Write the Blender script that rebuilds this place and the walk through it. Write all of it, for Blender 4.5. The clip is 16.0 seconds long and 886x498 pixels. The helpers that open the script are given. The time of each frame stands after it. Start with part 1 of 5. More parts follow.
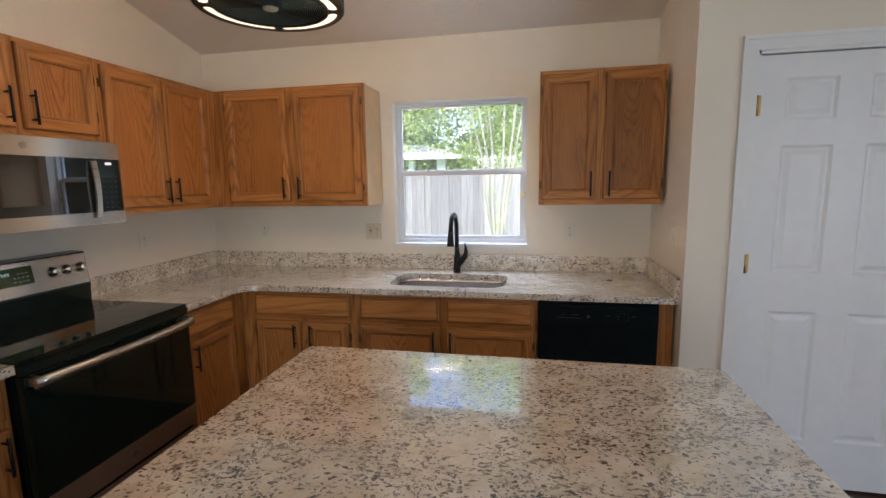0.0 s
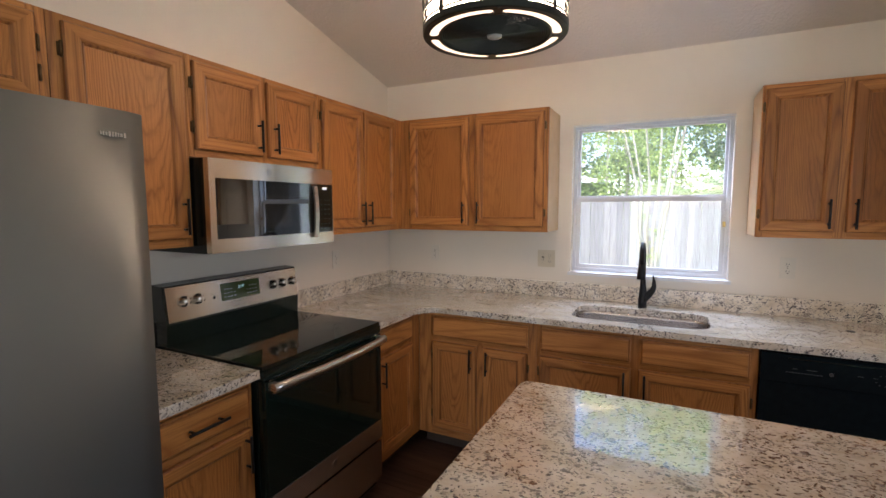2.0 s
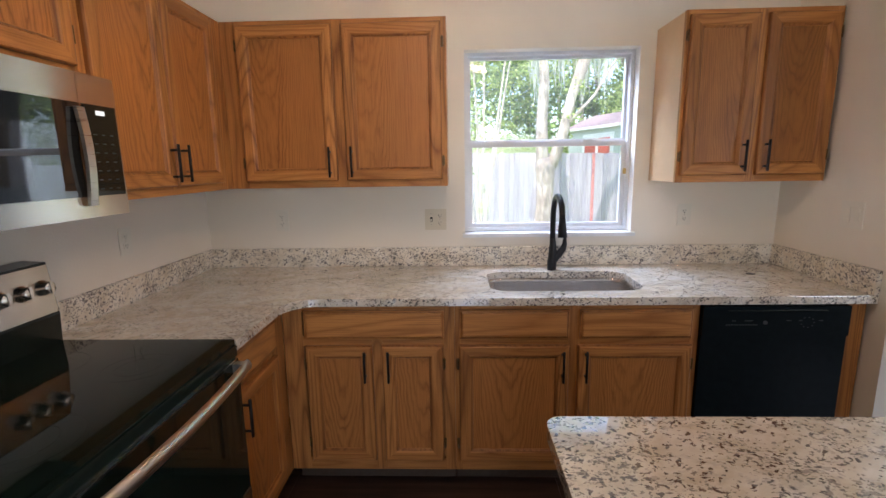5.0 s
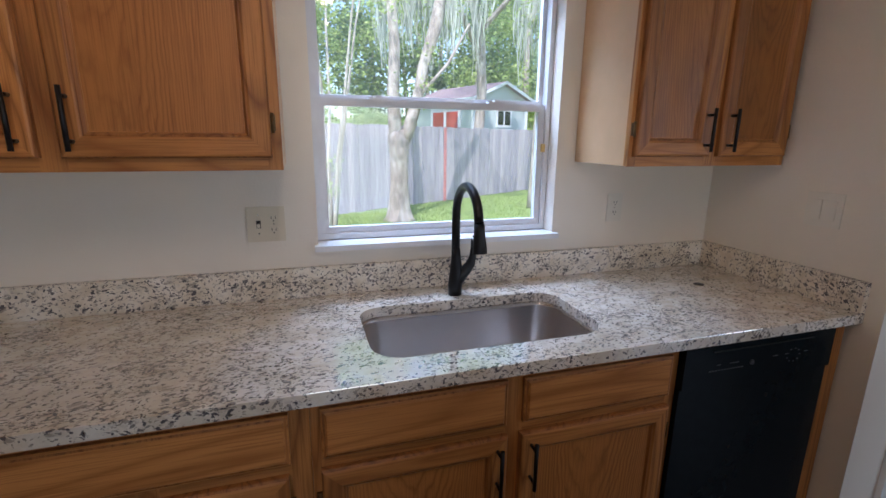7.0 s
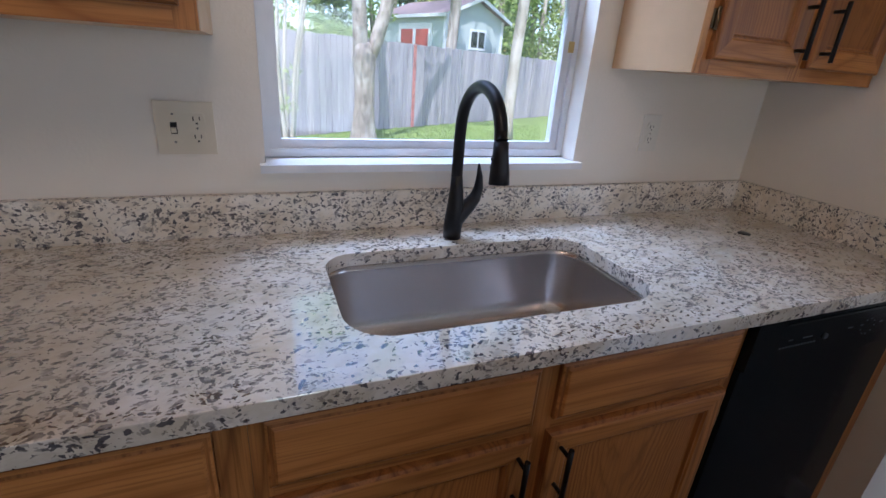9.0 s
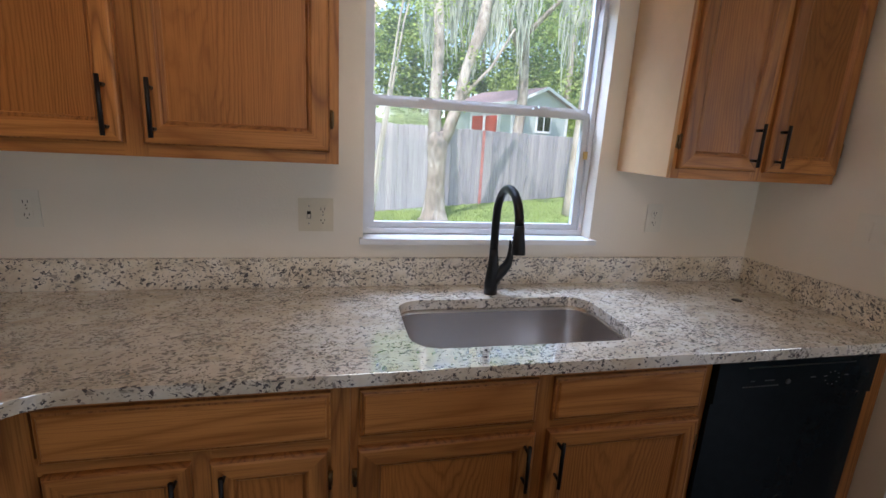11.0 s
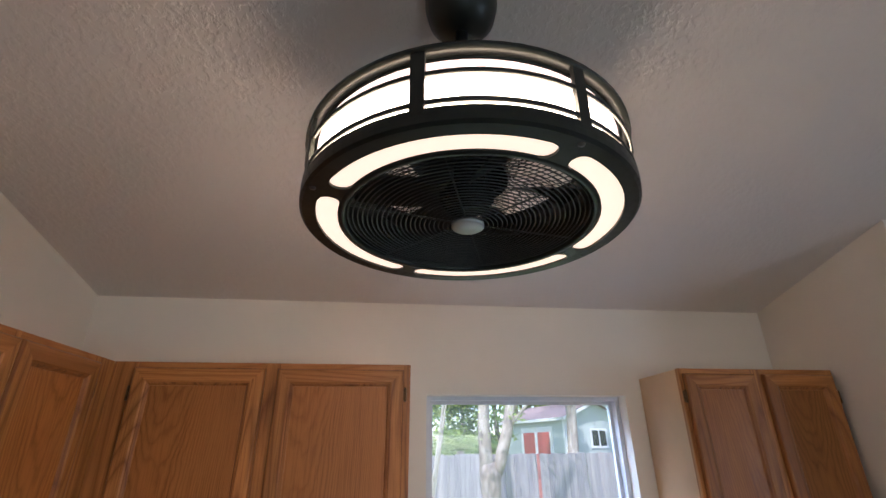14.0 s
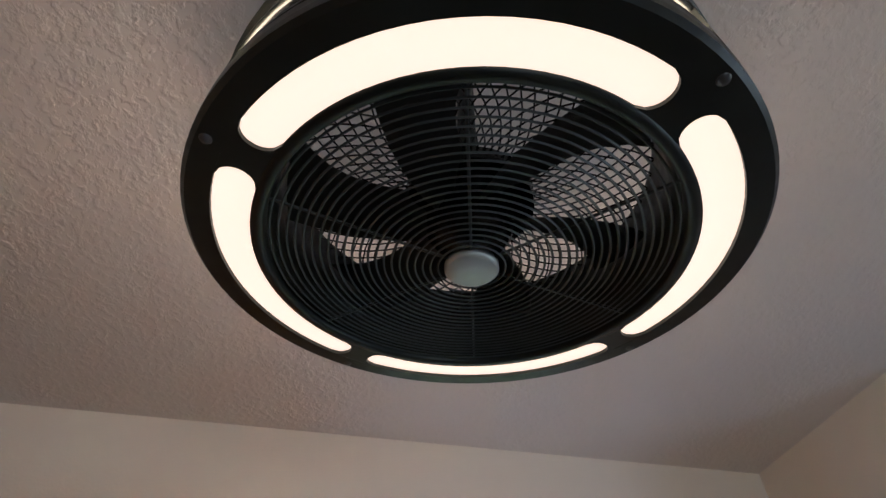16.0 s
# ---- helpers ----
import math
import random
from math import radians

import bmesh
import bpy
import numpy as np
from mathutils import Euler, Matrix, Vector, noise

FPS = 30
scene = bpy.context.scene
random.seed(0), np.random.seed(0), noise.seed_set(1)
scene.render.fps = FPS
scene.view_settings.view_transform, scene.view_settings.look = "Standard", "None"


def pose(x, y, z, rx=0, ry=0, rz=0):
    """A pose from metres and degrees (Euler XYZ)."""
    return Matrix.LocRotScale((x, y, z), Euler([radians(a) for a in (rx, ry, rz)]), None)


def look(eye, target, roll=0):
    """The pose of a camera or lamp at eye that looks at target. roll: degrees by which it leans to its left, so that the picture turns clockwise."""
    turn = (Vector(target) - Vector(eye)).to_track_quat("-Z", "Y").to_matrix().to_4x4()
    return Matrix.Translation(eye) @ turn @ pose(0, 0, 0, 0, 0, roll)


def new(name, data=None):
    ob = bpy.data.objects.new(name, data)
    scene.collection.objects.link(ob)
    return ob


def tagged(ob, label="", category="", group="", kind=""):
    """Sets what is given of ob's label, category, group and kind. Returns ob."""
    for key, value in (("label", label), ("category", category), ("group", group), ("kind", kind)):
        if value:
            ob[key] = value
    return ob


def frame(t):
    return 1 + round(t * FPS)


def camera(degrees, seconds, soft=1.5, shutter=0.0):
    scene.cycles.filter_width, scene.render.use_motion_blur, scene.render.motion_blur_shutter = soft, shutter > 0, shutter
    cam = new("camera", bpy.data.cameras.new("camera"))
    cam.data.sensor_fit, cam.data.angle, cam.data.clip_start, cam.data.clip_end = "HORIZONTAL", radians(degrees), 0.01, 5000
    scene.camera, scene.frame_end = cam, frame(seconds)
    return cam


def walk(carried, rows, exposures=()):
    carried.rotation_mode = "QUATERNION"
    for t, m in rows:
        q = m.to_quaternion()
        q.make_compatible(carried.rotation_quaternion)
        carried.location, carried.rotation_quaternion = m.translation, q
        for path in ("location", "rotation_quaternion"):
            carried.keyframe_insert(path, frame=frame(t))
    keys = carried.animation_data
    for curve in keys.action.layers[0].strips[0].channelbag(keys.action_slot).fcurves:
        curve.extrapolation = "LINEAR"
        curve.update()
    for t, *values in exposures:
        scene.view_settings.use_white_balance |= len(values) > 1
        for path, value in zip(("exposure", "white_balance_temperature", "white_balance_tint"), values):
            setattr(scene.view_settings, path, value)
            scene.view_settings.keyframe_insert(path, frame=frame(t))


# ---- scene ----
cam = camera(87.7, 16.0)
PATH = [
    (0, (2.364, -3.051, 1.497), (1.969, -1.111, 1.212), -0.9),
    (0.5, (2.344, -3.071, 1.545), (1.767, -1.167, 1.338), -0.3),
    (1, (2.24, -3.086, 1.548), (1.51, -1.231, 1.386), 0.2),
    (1.5, (2.103, -3.101, 1.535), (1.275, -1.288, 1.367), 0.2),
    (2, (2.001, -3.076, 1.513), (1.116, -1.292, 1.332), -0.1),
    (2.5, (1.884, -2.975, 1.501), (0.995, -1.195, 1.299), -0.6),
    (3, (1.788, -2.839, 1.49), (0.936, -1.046, 1.245), -0.9),
    (3.5, (1.67, -2.783, 1.464), (0.923, -0.95, 1.177), -1.1),
    (4, (1.517, -2.722, 1.476), (0.984, -0.823, 1.148), -1.3),
    (4.5, (1.443, -2.645, 1.461), (1.157, -0.698, 1.108), -1.2),
    (5, (1.375, -2.488, 1.455), (1.308, -0.521, 1.098), -0.9),
    (5.2, (1.353, -2.399, 1.462), (1.369, -0.431, 1.104), -0.9),
    (7.5, (1.386, -1.377, 1.425), (2.046, 0.419, 0.842), 1.8),
    (8, (1.406, -1.166, 1.367), (2.14, 0.532, 0.607), 3.8),
    (8.2, (1.4, -1.087, 1.334), (2.164, 0.588, 0.552), 4.3),
    (10.3, (1.401, -1.431, 1.414), (1.986, 0.369, 0.768), 4.7),
    (10.5, (1.361, -1.454, 1.437), (1.944, 0.351, 0.803), 4.9),
    (11, (1.326, -1.62, 1.443), (1.771, 0.275, 0.98), 3.2),
    (11.5, (1.282, -1.871, 1.502), (1.604, 0.094, 1.318), 1.9),
    (12, (1.277, -2.051, 1.675), (1.541, -0.075, 1.836), 0.6),
    (12.5, (1.319, -2.182, 1.787), (1.526, -0.245, 2.238), 0.3),
    (13, (1.313, -2.196, 1.814), (1.486, -0.304, 2.439), -0.3),
    (13.5, (1.293, -2.148, 1.836), (1.469, -0.294, 2.565), -0.1),
    (14, (1.248, -2.043, 1.815), (1.461, -0.221, 2.612), -0.4),
    (14.5, (1.235, -1.917, 1.794), (1.503, -0.166, 2.723), -0.3),
    (15, (1.261, -1.8, 1.826), (1.571, -0.144, 2.903), -0.1),
    (15.5, (1.265, -1.734, 1.857), (1.591, -0.18, 3.073), 1.2),
    (16, (1.255, -1.709, 1.87), (1.615, -0.232, 3.169), 0.8),
]
walk(cam, [(t, look(eye, target, roll)) for t, eye, target, roll in PATH],
     [(0.0, 1.62, 6250, 17), (2.5, 1.82, 6150, 20), (3.5, 1.92, 6050, 20), (4.5, 1.98, 6000, 20), (5.0, 1.84, 6050, 19), (7.5, 1.24, 5420, 19), (8.0, 1.25, 5250, 21), (10.5, 1.12, 5900, 18), (11.0, 1.22, 6000, 18), (11.5, 1.52, 6300, 20), (12.0, 1.20, 6400, 19), (13.0, 1.18, 6000, 20), (16.0, 1.14, 5550, 20)])

# ---- world, sun, large lights ----
SUN_ELEV, SUN_AZ = radians(52), radians(205)   # azimuth clockwise from +y, where the light comes from
world = bpy.data.worlds.new("sky")
scene.world = world
world.use_nodes = True
wn = world.node_tree
sky = wn.nodes.new("ShaderNodeTexSky")
sky.sky_type = "NISHITA"
sky.sun_disc = False
sky.sun_elevation = SUN_ELEV
sky.sun_rotation = SUN_AZ
wn.links.new(sky.outputs[0], wn.nodes["Background"].inputs[0])
wn.nodes["Background"].inputs[1].default_value = 0.15

sun = new("sun", bpy.data.lights.new("sun", "SUN"))
sun.data.energy = 2.4
sun.data.angle = radians(0.6)
sun.data.color = (1.0, 0.95, 0.87)
sun_from = Vector((math.sin(SUN_AZ) * math.cos(SUN_ELEV), math.cos(SUN_AZ) * math.cos(SUN_ELEV), math.sin(SUN_ELEV)))
sun.rotation_euler = sun_from.to_track_quat("Z", "Y").to_euler()


def area_light(name, eye, target, w, h, watts, colour):
    ob = new(name, bpy.data.lights.new(name, "AREA"))
    ob.data.shape = "RECTANGLE"
    ob.data.size, ob.data.size_y = w, h
    ob.data.energy = watts
    ob.data.color = colour
    ob.matrix_world = look(eye, target)
    return ob


EAST, SOUTH, RIDGE = 5.10, -7.0, -3.5   # the far walls of the room and its ridge
# daylight lamps in assumed, unseen openings of the room behind the walker
area_light("daylight_east", (5.085, -3.30, 1.40), (0, -2.7, 1.1), 1.0, 1.4, 8.0, (0.76, 0.88, 1.0))

area_light("daylight_south", (2.10, SOUTH + 0.004, 1.10), (2.10, 0, 0.7), 1.75, 1.9, 11.5, (0.90, 0.95, 1.0))
# unseen lamp added outside above the kitchen window, to strengthen its skylight
area_light("sky_fill_north", (1.45, 0.70, 2.95), (2.25, -0.45, 0.95), 1.5, 0.7, 52, (0.60, 0.77, 1.0))

# spot lamps added just under the four slots for the fan light's downlight
FX, FYY, FZ = 1.370, -1.360, 2.160
for _k in range(4):
    _a = radians(-22 + 90 * _k)
    led = new("slot_lamp", bpy.data.lights.new("slot_lamp", "SPOT"))
    led.data.energy = 1.2
    led.data.color = (1.0, 0.74, 0.50)
    led.data.shadow_soft_size = 0.012
    led.data.spot_size, led.data.spot_blend = radians(168), 0.5
    led.location = (FX + 0.2303 * math.cos(_a), FYY + 0.2303 * math.sin(_a), FZ - 0.0125)


# ---- materials ----
class Net:
    def __init__(self, name):
        self.m = bpy.data.materials.new(name)
        self.m.use_nodes = True
        self.t = self.m.node_tree
        self.b = self.t.nodes["Principled BSDF"]

    def n(self, kind):
        return self.t.nodes.new("ShaderNode" + kind)

    def link(self, a, b):
        self.t.links.new(a, b)

    def coords(self, scale=(1, 1, 1), shift=True):
        tc = self.t.nodes.new("ShaderNodeTexCoord")
        mp = self.t.nodes.new("ShaderNodeMapping")
        mp.inputs["Scale"].default_value = scale
        if shift:
            info = self.t.nodes.new("ShaderNodeObjectInfo")
            mul = self.t.nodes.new("ShaderNodeVectorMath")
            mul.operation = "SCALE"
            mul.inputs[0].default_value = (37.0, 53.0, 71.0)
            self.link(info.outputs["Random"], mul.inputs["Scale"])
            add = self.t.nodes.new("ShaderNodeVectorMath")
            self.link(tc.outputs["Object"], add.inputs[0])
            self.link(mul.outputs[0], add.inputs[1])
            self.link(add.outputs[0], mp.inputs[0])
        else:
            self.link(tc.outputs["Object"], mp.inputs[0])
        return mp.outputs[0]

    def noise(self, vec, scale, detail=4, rough=0.55, distort=0.0):
        nd = self.t.nodes.new("ShaderNodeTexNoise")
        nd.inputs["Scale"].default_value = scale
        nd.inputs["Detail"].default_value = detail
        nd.inputs["Roughness"].default_value = rough
        nd.inputs["Distortion"].default_value = distort
        self.link(vec, nd.inputs["Vector"])
        return nd.outputs[0]

    def ramp(self, fac, stops, interp="LINEAR"):
        nd = self.t.nodes.new("ShaderNodeValToRGB")
        nd.color_ramp.interpolation = interp
        e = nd.color_ramp.elements
        while len(e) < len(stops):
            e.new(0.5)
        for el, (p, c) in zip(e, stops):
            el.position = p
            el.color = (c, c, c, 1) if isinstance(c, (int, float)) else (*c, 1)
        self.link(fac, nd.inputs[0])
        return nd.outputs[0]

    def mix(self, fac, a, b, mode="MIX"):
        nd = self.t.nodes.new("ShaderNodeMix")
        nd.data_type = "RGBA"
        nd.blend_type = mode
        for sock, v in ((nd.inputs[0], fac), (nd.inputs[6], a), (nd.inputs[7], b)):
            if isinstance(v, (int, float)):
                sock.default_value = v
            elif isinstance(v, tuple):
                sock.default_value = (*v, 1)
            else:
                self.link(v, sock)
        return nd.outputs[2]

    def math(self, op, a, b=0.0):
        nd = self.t.nodes.new("ShaderNodeMath")
        nd.operation = op
        for sock, v in ((nd.inputs[0], a), (nd.inputs[1], b)):
            if isinstance(v, (int, float)):
                sock.default_value = v
            else:
                self.link(v, sock)
        return nd.outputs[0]

    def bump(self, height, strength=0.3, dist=0.001):
        nd = self.t.nodes.new("ShaderNodeBump")
        nd.inputs["Strength"].default_value = strength
        nd.inputs["Distance"].default_value = dist
        self.link(height, nd.inputs["Height"])
        self.link(nd.outputs[0], self.b.inputs["Normal"])

    def base(self, c):
        if isinstance(c, tuple):
            self.b.inputs["Base Color"].default_value = (*c, 1)
        else:
            self.link(c, self.b.inputs["Base Color"])

    def rough(self, r):
        if isinstance(r, (int, float)):
            self.b.inputs["Roughness"].default_value = r
        else:
            self.link(r, self.b.inputs["Roughness"])

    def metal(self, v):
        self.b.inputs["Metallic"].default_value = v


def plain(name, c, rough=0.5, metal=0.0, grain=0.06, scale=18.0, bump=0.0):
    m = Net(name)
    v = m.coords()
    f = m.noise(v, scale, 5)
    lo = tuple(max(0.0, x * (1 - grain)) for x in c)
    hi = tuple(min(1.0, x * (1 + grain)) for x in c)
    m.base(m.ramp(f, [(0.3, lo), (0.7, hi)]))
    m.rough(m.ramp(m.noise(v, scale * 3, 3), [(0.3, max(0.02, rough * 0.85)), (0.7, min(1, rough * 1.15))]))
    m.metal(metal)
    if bump:
        m.bump(m.noise(v, scale * 12, 3), bump, 0.001)
    return m.m


def paint(name, c, bump=0.25, scale=90.0, rough=0.6):
    m = Net(name)
    v = m.coords(shift=False)
    big = m.noise(v, 1.3, 4)
    m.base(m.ramp(big, [(0.3, tuple(x * 0.96 for x in c)), (0.7, tuple(min(1, x * 1.02) for x in c))]))
    m.rough(rough)
    fine = m.noise(v, scale, 3)
    m.bump(m.ramp(fine, [(0.45, 0.0), (0.60, 1.0)]), bump, 0.0015 if scale > 80 else 0.0035)
    return m.m


def oak(name, along, light=(0.51, 0.222, 0.062), dark=(0.175, 0.060, 0.015), worn=0.0):
    """Honey oak, its grain along 'x' or 'z'."""
    m = Net(name)
    stretch = (1, 1, 0.09) if along == "z" else (0.09, 1, 1)
    v = m.coords(stretch)
    cathedral = m.noise(v, 4.2, 2, 0.45, 0.5)
    rings = m.math("FRACT", m.math("MULTIPLY", cathedral, 22.0))
    ringc = m.ramp(rings, [(0.0, 0.1), (0.14, 0.6), (0.32, 0.95), (0.6, 1.0), (0.88, 0.6), (1.0, 0.1)])
    stretch2 = (1, 1, 0.022) if along == "z" else (0.022, 1, 1)
    v2 = m.coords(stretch2)
    pores = m.noise(v2, 260, 3, 0.6)
    porec = m.ramp(pores, [(0.34, 0.0), (0.52, 1.0)])
    streak = m.ramp(m.noise(v2, 34, 4, 0.6), [(0.3, 0.0), (0.7, 1.0)])
    col = m.mix(ringc, dark, light)
    col = m.mix(m.math("MULTIPLY", m.math("SUBTRACT", 1.0, porec), 0.55), col, tuple(x * 0.72 for x in dark))
    col = m.mix(m.math("MULTIPLY", streak, 0.35), col, tuple(min(1, x * 1.12) for x in light))
    info = m.n("ObjectInfo")
    tone = m.ramp(info.outputs["Random"], [(0.0, (0.86, 0.84, 0.80)), (1.0, (1.06, 1.04, 1.0))])
    col = m.mix(1.0, col, tone, "MULTIPLY")
    if worn:
        w = m.ramp(m.noise(m.coords((1, 1, 0.4)), 5, 4, 0.65), [(0.45, 0.0), (0.75, 1.0)])
        col = m.mix(m.math("MULTIPLY", w, worn), col, (0.13, 0.055, 0.022))
    m.base(col)
    m.rough(m.ramp(streak, [(0, 0.36), (1, 0.5)]))
    m.b.inputs["Specular IOR Level"].default_value = 0.35
    m.bump(m.math("ADD", porec, m.math("MULTIPLY", ringc, 0.6)), 0.22, 0.0006)
    return m.m


def oak_panel(name, light=(0.49, 0.200, 0.052), dark=(0.17, 0.054, 0.011), worn=0.0):
    """Flat sawn oak veneer with tall pointed arches of grain."""
    m = Net(name)
    tc = m.n("TexCoord")
    sep = m.n("SeparateXYZ")
    m.link(tc.outputs["Object"], sep.inputs[0])
    info = m.n("ObjectInfo")
    mid = m.math("ADD", m.math("MULTIPLY", info.outputs["Random"], 0.16), 0.10)
    off = m.math("SUBTRACT", sep.outputs[0], mid)
    arch = m.math("MULTIPLY", m.math("MULTIPLY", off, off), 420.0)
    v = m.coords((1, 1, 0.22))
    wob = m.math("MULTIPLY", m.noise(v, 7, 3, 0.5, 0.4), 7.0)
    fine = m.math("MULTIPLY", m.noise(m.coords((1, 1, 0.5)), 42, 2, 0.5), 0.8)
    f = m.math("ADD", m.math("ADD", arch, wob), m.math("SUBTRACT", fine, m.math("MULTIPLY", sep.outputs[2], 7.5)))
    rings = m.ramp(m.math("FRACT", f), [(0.0, 0.15), (0.22, 0.75), (0.55, 1.0), (0.85, 0.7), (1.0, 0.15)])
    fade = m.ramp(m.noise(m.coords((1, 1, 0.3)), 5, 2), [(0.34, 0.35), (0.60, 1.0)])
    v2 = m.coords((1, 1, 0.022))
    porec = m.ramp(m.noise(v2, 260, 3, 0.6), [(0.34, 0.0), (0.52, 1.0)])
    streak = m.ramp(m.noise(v2, 22, 4, 0.6), [(0.3, 0.0), (0.7, 1.0)])
    col = m.mix(m.math("MULTIPLY", m.math("SUBTRACT", 1.0, rings), fade), light, dark)
    col = m.mix(m.math("MULTIPLY", m.math("SUBTRACT", 1.0, porec), 0.4), col, tuple(x * 0.75 for x in dark))
    col = m.mix(m.math("MULTIPLY", streak, 0.3), col, tuple(min(1, x * 1.1) for x in light))
    col = m.mix(1.0, col, m.ramp(info.outputs["Random"], [(0.0, (0.86, 0.84, 0.80)), (1.0, (1.05, 1.03, 1.0))]), "MULTIPLY")
    if worn:
        w = m.ramp(m.noise(m.coords((1, 1, 0.35)), 6, 4, 0.65), [(0.45, 0.0), (0.72, 1.0)])
        col = m.mix(m.math("MULTIPLY", w, worn), col, (0.14, 0.055, 0.02))
    m.base(col)
    m.rough(m.ramp(streak, [(0, 0.36), (1, 0.48)]))
    m.b.inputs["Specular IOR Level"].default_value = 0.35
    m.bump(m.math("ADD", porec, m.math("MULTIPLY", rings, 0.5)), 0.18, 0.0005)
    return m.m


def granite(name, gloss=1.0):
    m = Net(name)
    tc = m.coords((0.85, 1.1, 1.1), shift=False)
    warp = m.noise(tc, 9, 3, 0.6)
    d = m.t.nodes.new("ShaderNodeVectorMath")
    d.operation = "ADD"
    m.link(tc, d.inputs[0])
    sc = m.t.nodes.new("ShaderNodeVectorMath")
    sc.operation = "SCALE"
    sc.inputs["Scale"].default_value = 0.07
    m.link(warp, sc.inputs[0])
    m.link(sc.outputs[0], d.inputs[1])
    v = d.outputs[0]
    cream = m.ramp(m.noise(v, 14, 5, 0.65), [(0.3, (0.60, 0.51, 0.38)), (0.5, (0.76, 0.685, 0.565)), (0.70, (0.87, 0.82, 0.74))])
    grey = m.ramp(m.noise(v, 42, 4, 0.6), [(0.56, 0.0), (0.68, 1.0)])
    col = m.mix(m.math("MULTIPLY", grey, 0.42), cream, (0.40, 0.37, 0.34))
    clump = m.math("MULTIPLY", m.math("SUBTRACT", m.noise(v, 9, 3, 0.5), 0.5), 0.5)
    edge = m.n("VectorMath")
    edge.operation = "SCALE"
    edge.inputs["Scale"].default_value = 0.016
    jit = m.n("TexNoise")
    jit.inputs["Scale"].default_value = 85
    jit.inputs["Detail"].default_value = 3
    m.link(tc, jit.inputs["Vector"])
    m.link(jit.outputs["Color"], edge.inputs[0])
    rag = m.n("VectorMath")
    m.link(v, rag.inputs[0])
    m.link(edge.outputs[0], rag.inputs[1])
    for size, share, fac, tone in ((158, 0.815, 0.93, (0.060, 0.058, 0.072)), (96, 0.94, 0.6, (0.15, 0.125, 0.12)), (250, 0.91, 0.7, (0.10, 0.08, 0.07))):
        vo = m.n("TexVoronoi")
        vo.inputs["Scale"].default_value = size
        m.link(rag.outputs[0], vo.inputs["Vector"])
        pick = m.n("SeparateColor")
        m.link(vo.outputs["Color"], pick.inputs[0])
        on = m.ramp(m.math("ADD", pick.outputs[0], clump), [(share, 0.0), (share + 0.012, 1.0)])
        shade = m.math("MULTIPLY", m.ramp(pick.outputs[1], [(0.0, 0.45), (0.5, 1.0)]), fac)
        col = m.mix(m.math("MULTIPLY", on, shade), col, tone)
    m.base(col)
    m.rough(m.ramp(m.noise(v, 30, 3), [(0.3, 0.07), (0.7, 0.12)]) if gloss > 0.5 else 0.4)
    m.b.inputs["Specular IOR Level"].default_value = 0.8 if gloss > 0.5 else 0.3
    m.b.inputs["Coat Weight"].default_value = gloss
    m.b.inputs["Coat Roughness"].default_value = 0.025
    m.b.inputs["Coat IOR"].default_value = 2.3
    m.bump(m.noise(v, 60, 2), 0.02, 0.0004)
    return m.m


def brushed(name, c=(0.58, 0.56, 0.53), rough=0.28, along=(1, 1, 60)):
    m = Net(name)
    v = m.coords(along)
    f = m.noise(v, 9, 4, 0.6)
    m.base(m.ramp(f, [(0.3, tuple(x * 0.98 for x in c)), (0.7, c)]))
    m.metal(1.0)
    m.rough(m.ramp(f, [(0.3, rough * 0.95), (0.7, rough * 1.08)]))
    m.bump(f, 0.006, 0.0002)
    return m.m


def glow(name, colour, strength):
    m = Net(name)
    m.base((0.9, 0.88, 0.82))
    m.rough(0.4)
    m.b.inputs["Emission Color"].default_value = (*colour, 1)
    m.b.inputs["Emission Strength"].default_value = strength
    return m.m


def glass(name, tint=(0.98, 0.99, 0.985), glare=0.0):
    m = bpy.data.materials.new(name)
    m.use_nodes = True
    t = m.node_tree
    t.nodes.remove(t.nodes["Principled BSDF"])
    tr, gl, mx = t.nodes.new("ShaderNodeBsdfTransparent"), t.nodes.new("ShaderNodeBsdfGlossy"), t.nodes.new("ShaderNodeMixShader")
    tr.inputs[0].default_value = (*tint, 1)
    gl.inputs["Roughness"].default_value = 0.02
    fr = t.nodes.new("ShaderNodeFresnel")
    fr.inputs[0].default_value = 1.45
    t.links.new(fr.outputs[0], mx.inputs[0])
    through_it = tr
    # a translucent share that lays a pale glare haze over the view
    if glare:
        tl, veil = t.nodes.new("ShaderNodeBsdfTranslucent"), t.nodes.new("ShaderNodeMixShader")
        tl.inputs[0].default_value = (0.95, 0.86, 0.68, 1)
        veil.inputs[0].default_value = glare
        t.links.new(tr.outputs[0], veil.inputs[1])
        t.links.new(tl.outputs[0], veil.inputs[2])
        through_it = veil
    t.links.new(through_it.outputs[0], mx.inputs[1])
    t.links.new(gl.outputs[0], mx.inputs[2])
    t.links.new(mx.outputs[0], t.nodes["Material Output"].inputs[0])
    return m


WALL = paint("wall_paint", (0.80, 0.735, 0.635), 0.13, 110)
CEIL = paint("ceiling_texture", (0.72, 0.66, 0.60), 0.38, 50, 0.8)
WHITE = plain("white_trim_paint", (0.80, 0.80, 0.80), 0.35, 0, 0.02)
DOORW = plain("white_door_paint", (0.79, 0.80, 0.82), 0.4, 0, 0.02, 14, 0.05)
VINYL = plain("white_window_frame", (0.68, 0.685, 0.70), 0.35, 0, 0.04)
MARBLE = plain("white_marble_sill", (0.80, 0.80, 0.80), 0.2, 0, 0.08, 9)
OAKV = oak("oak_vertical", "z")
OAKH = oak("oak_horizontal", "x", dark=(0.27, 0.095, 0.022))
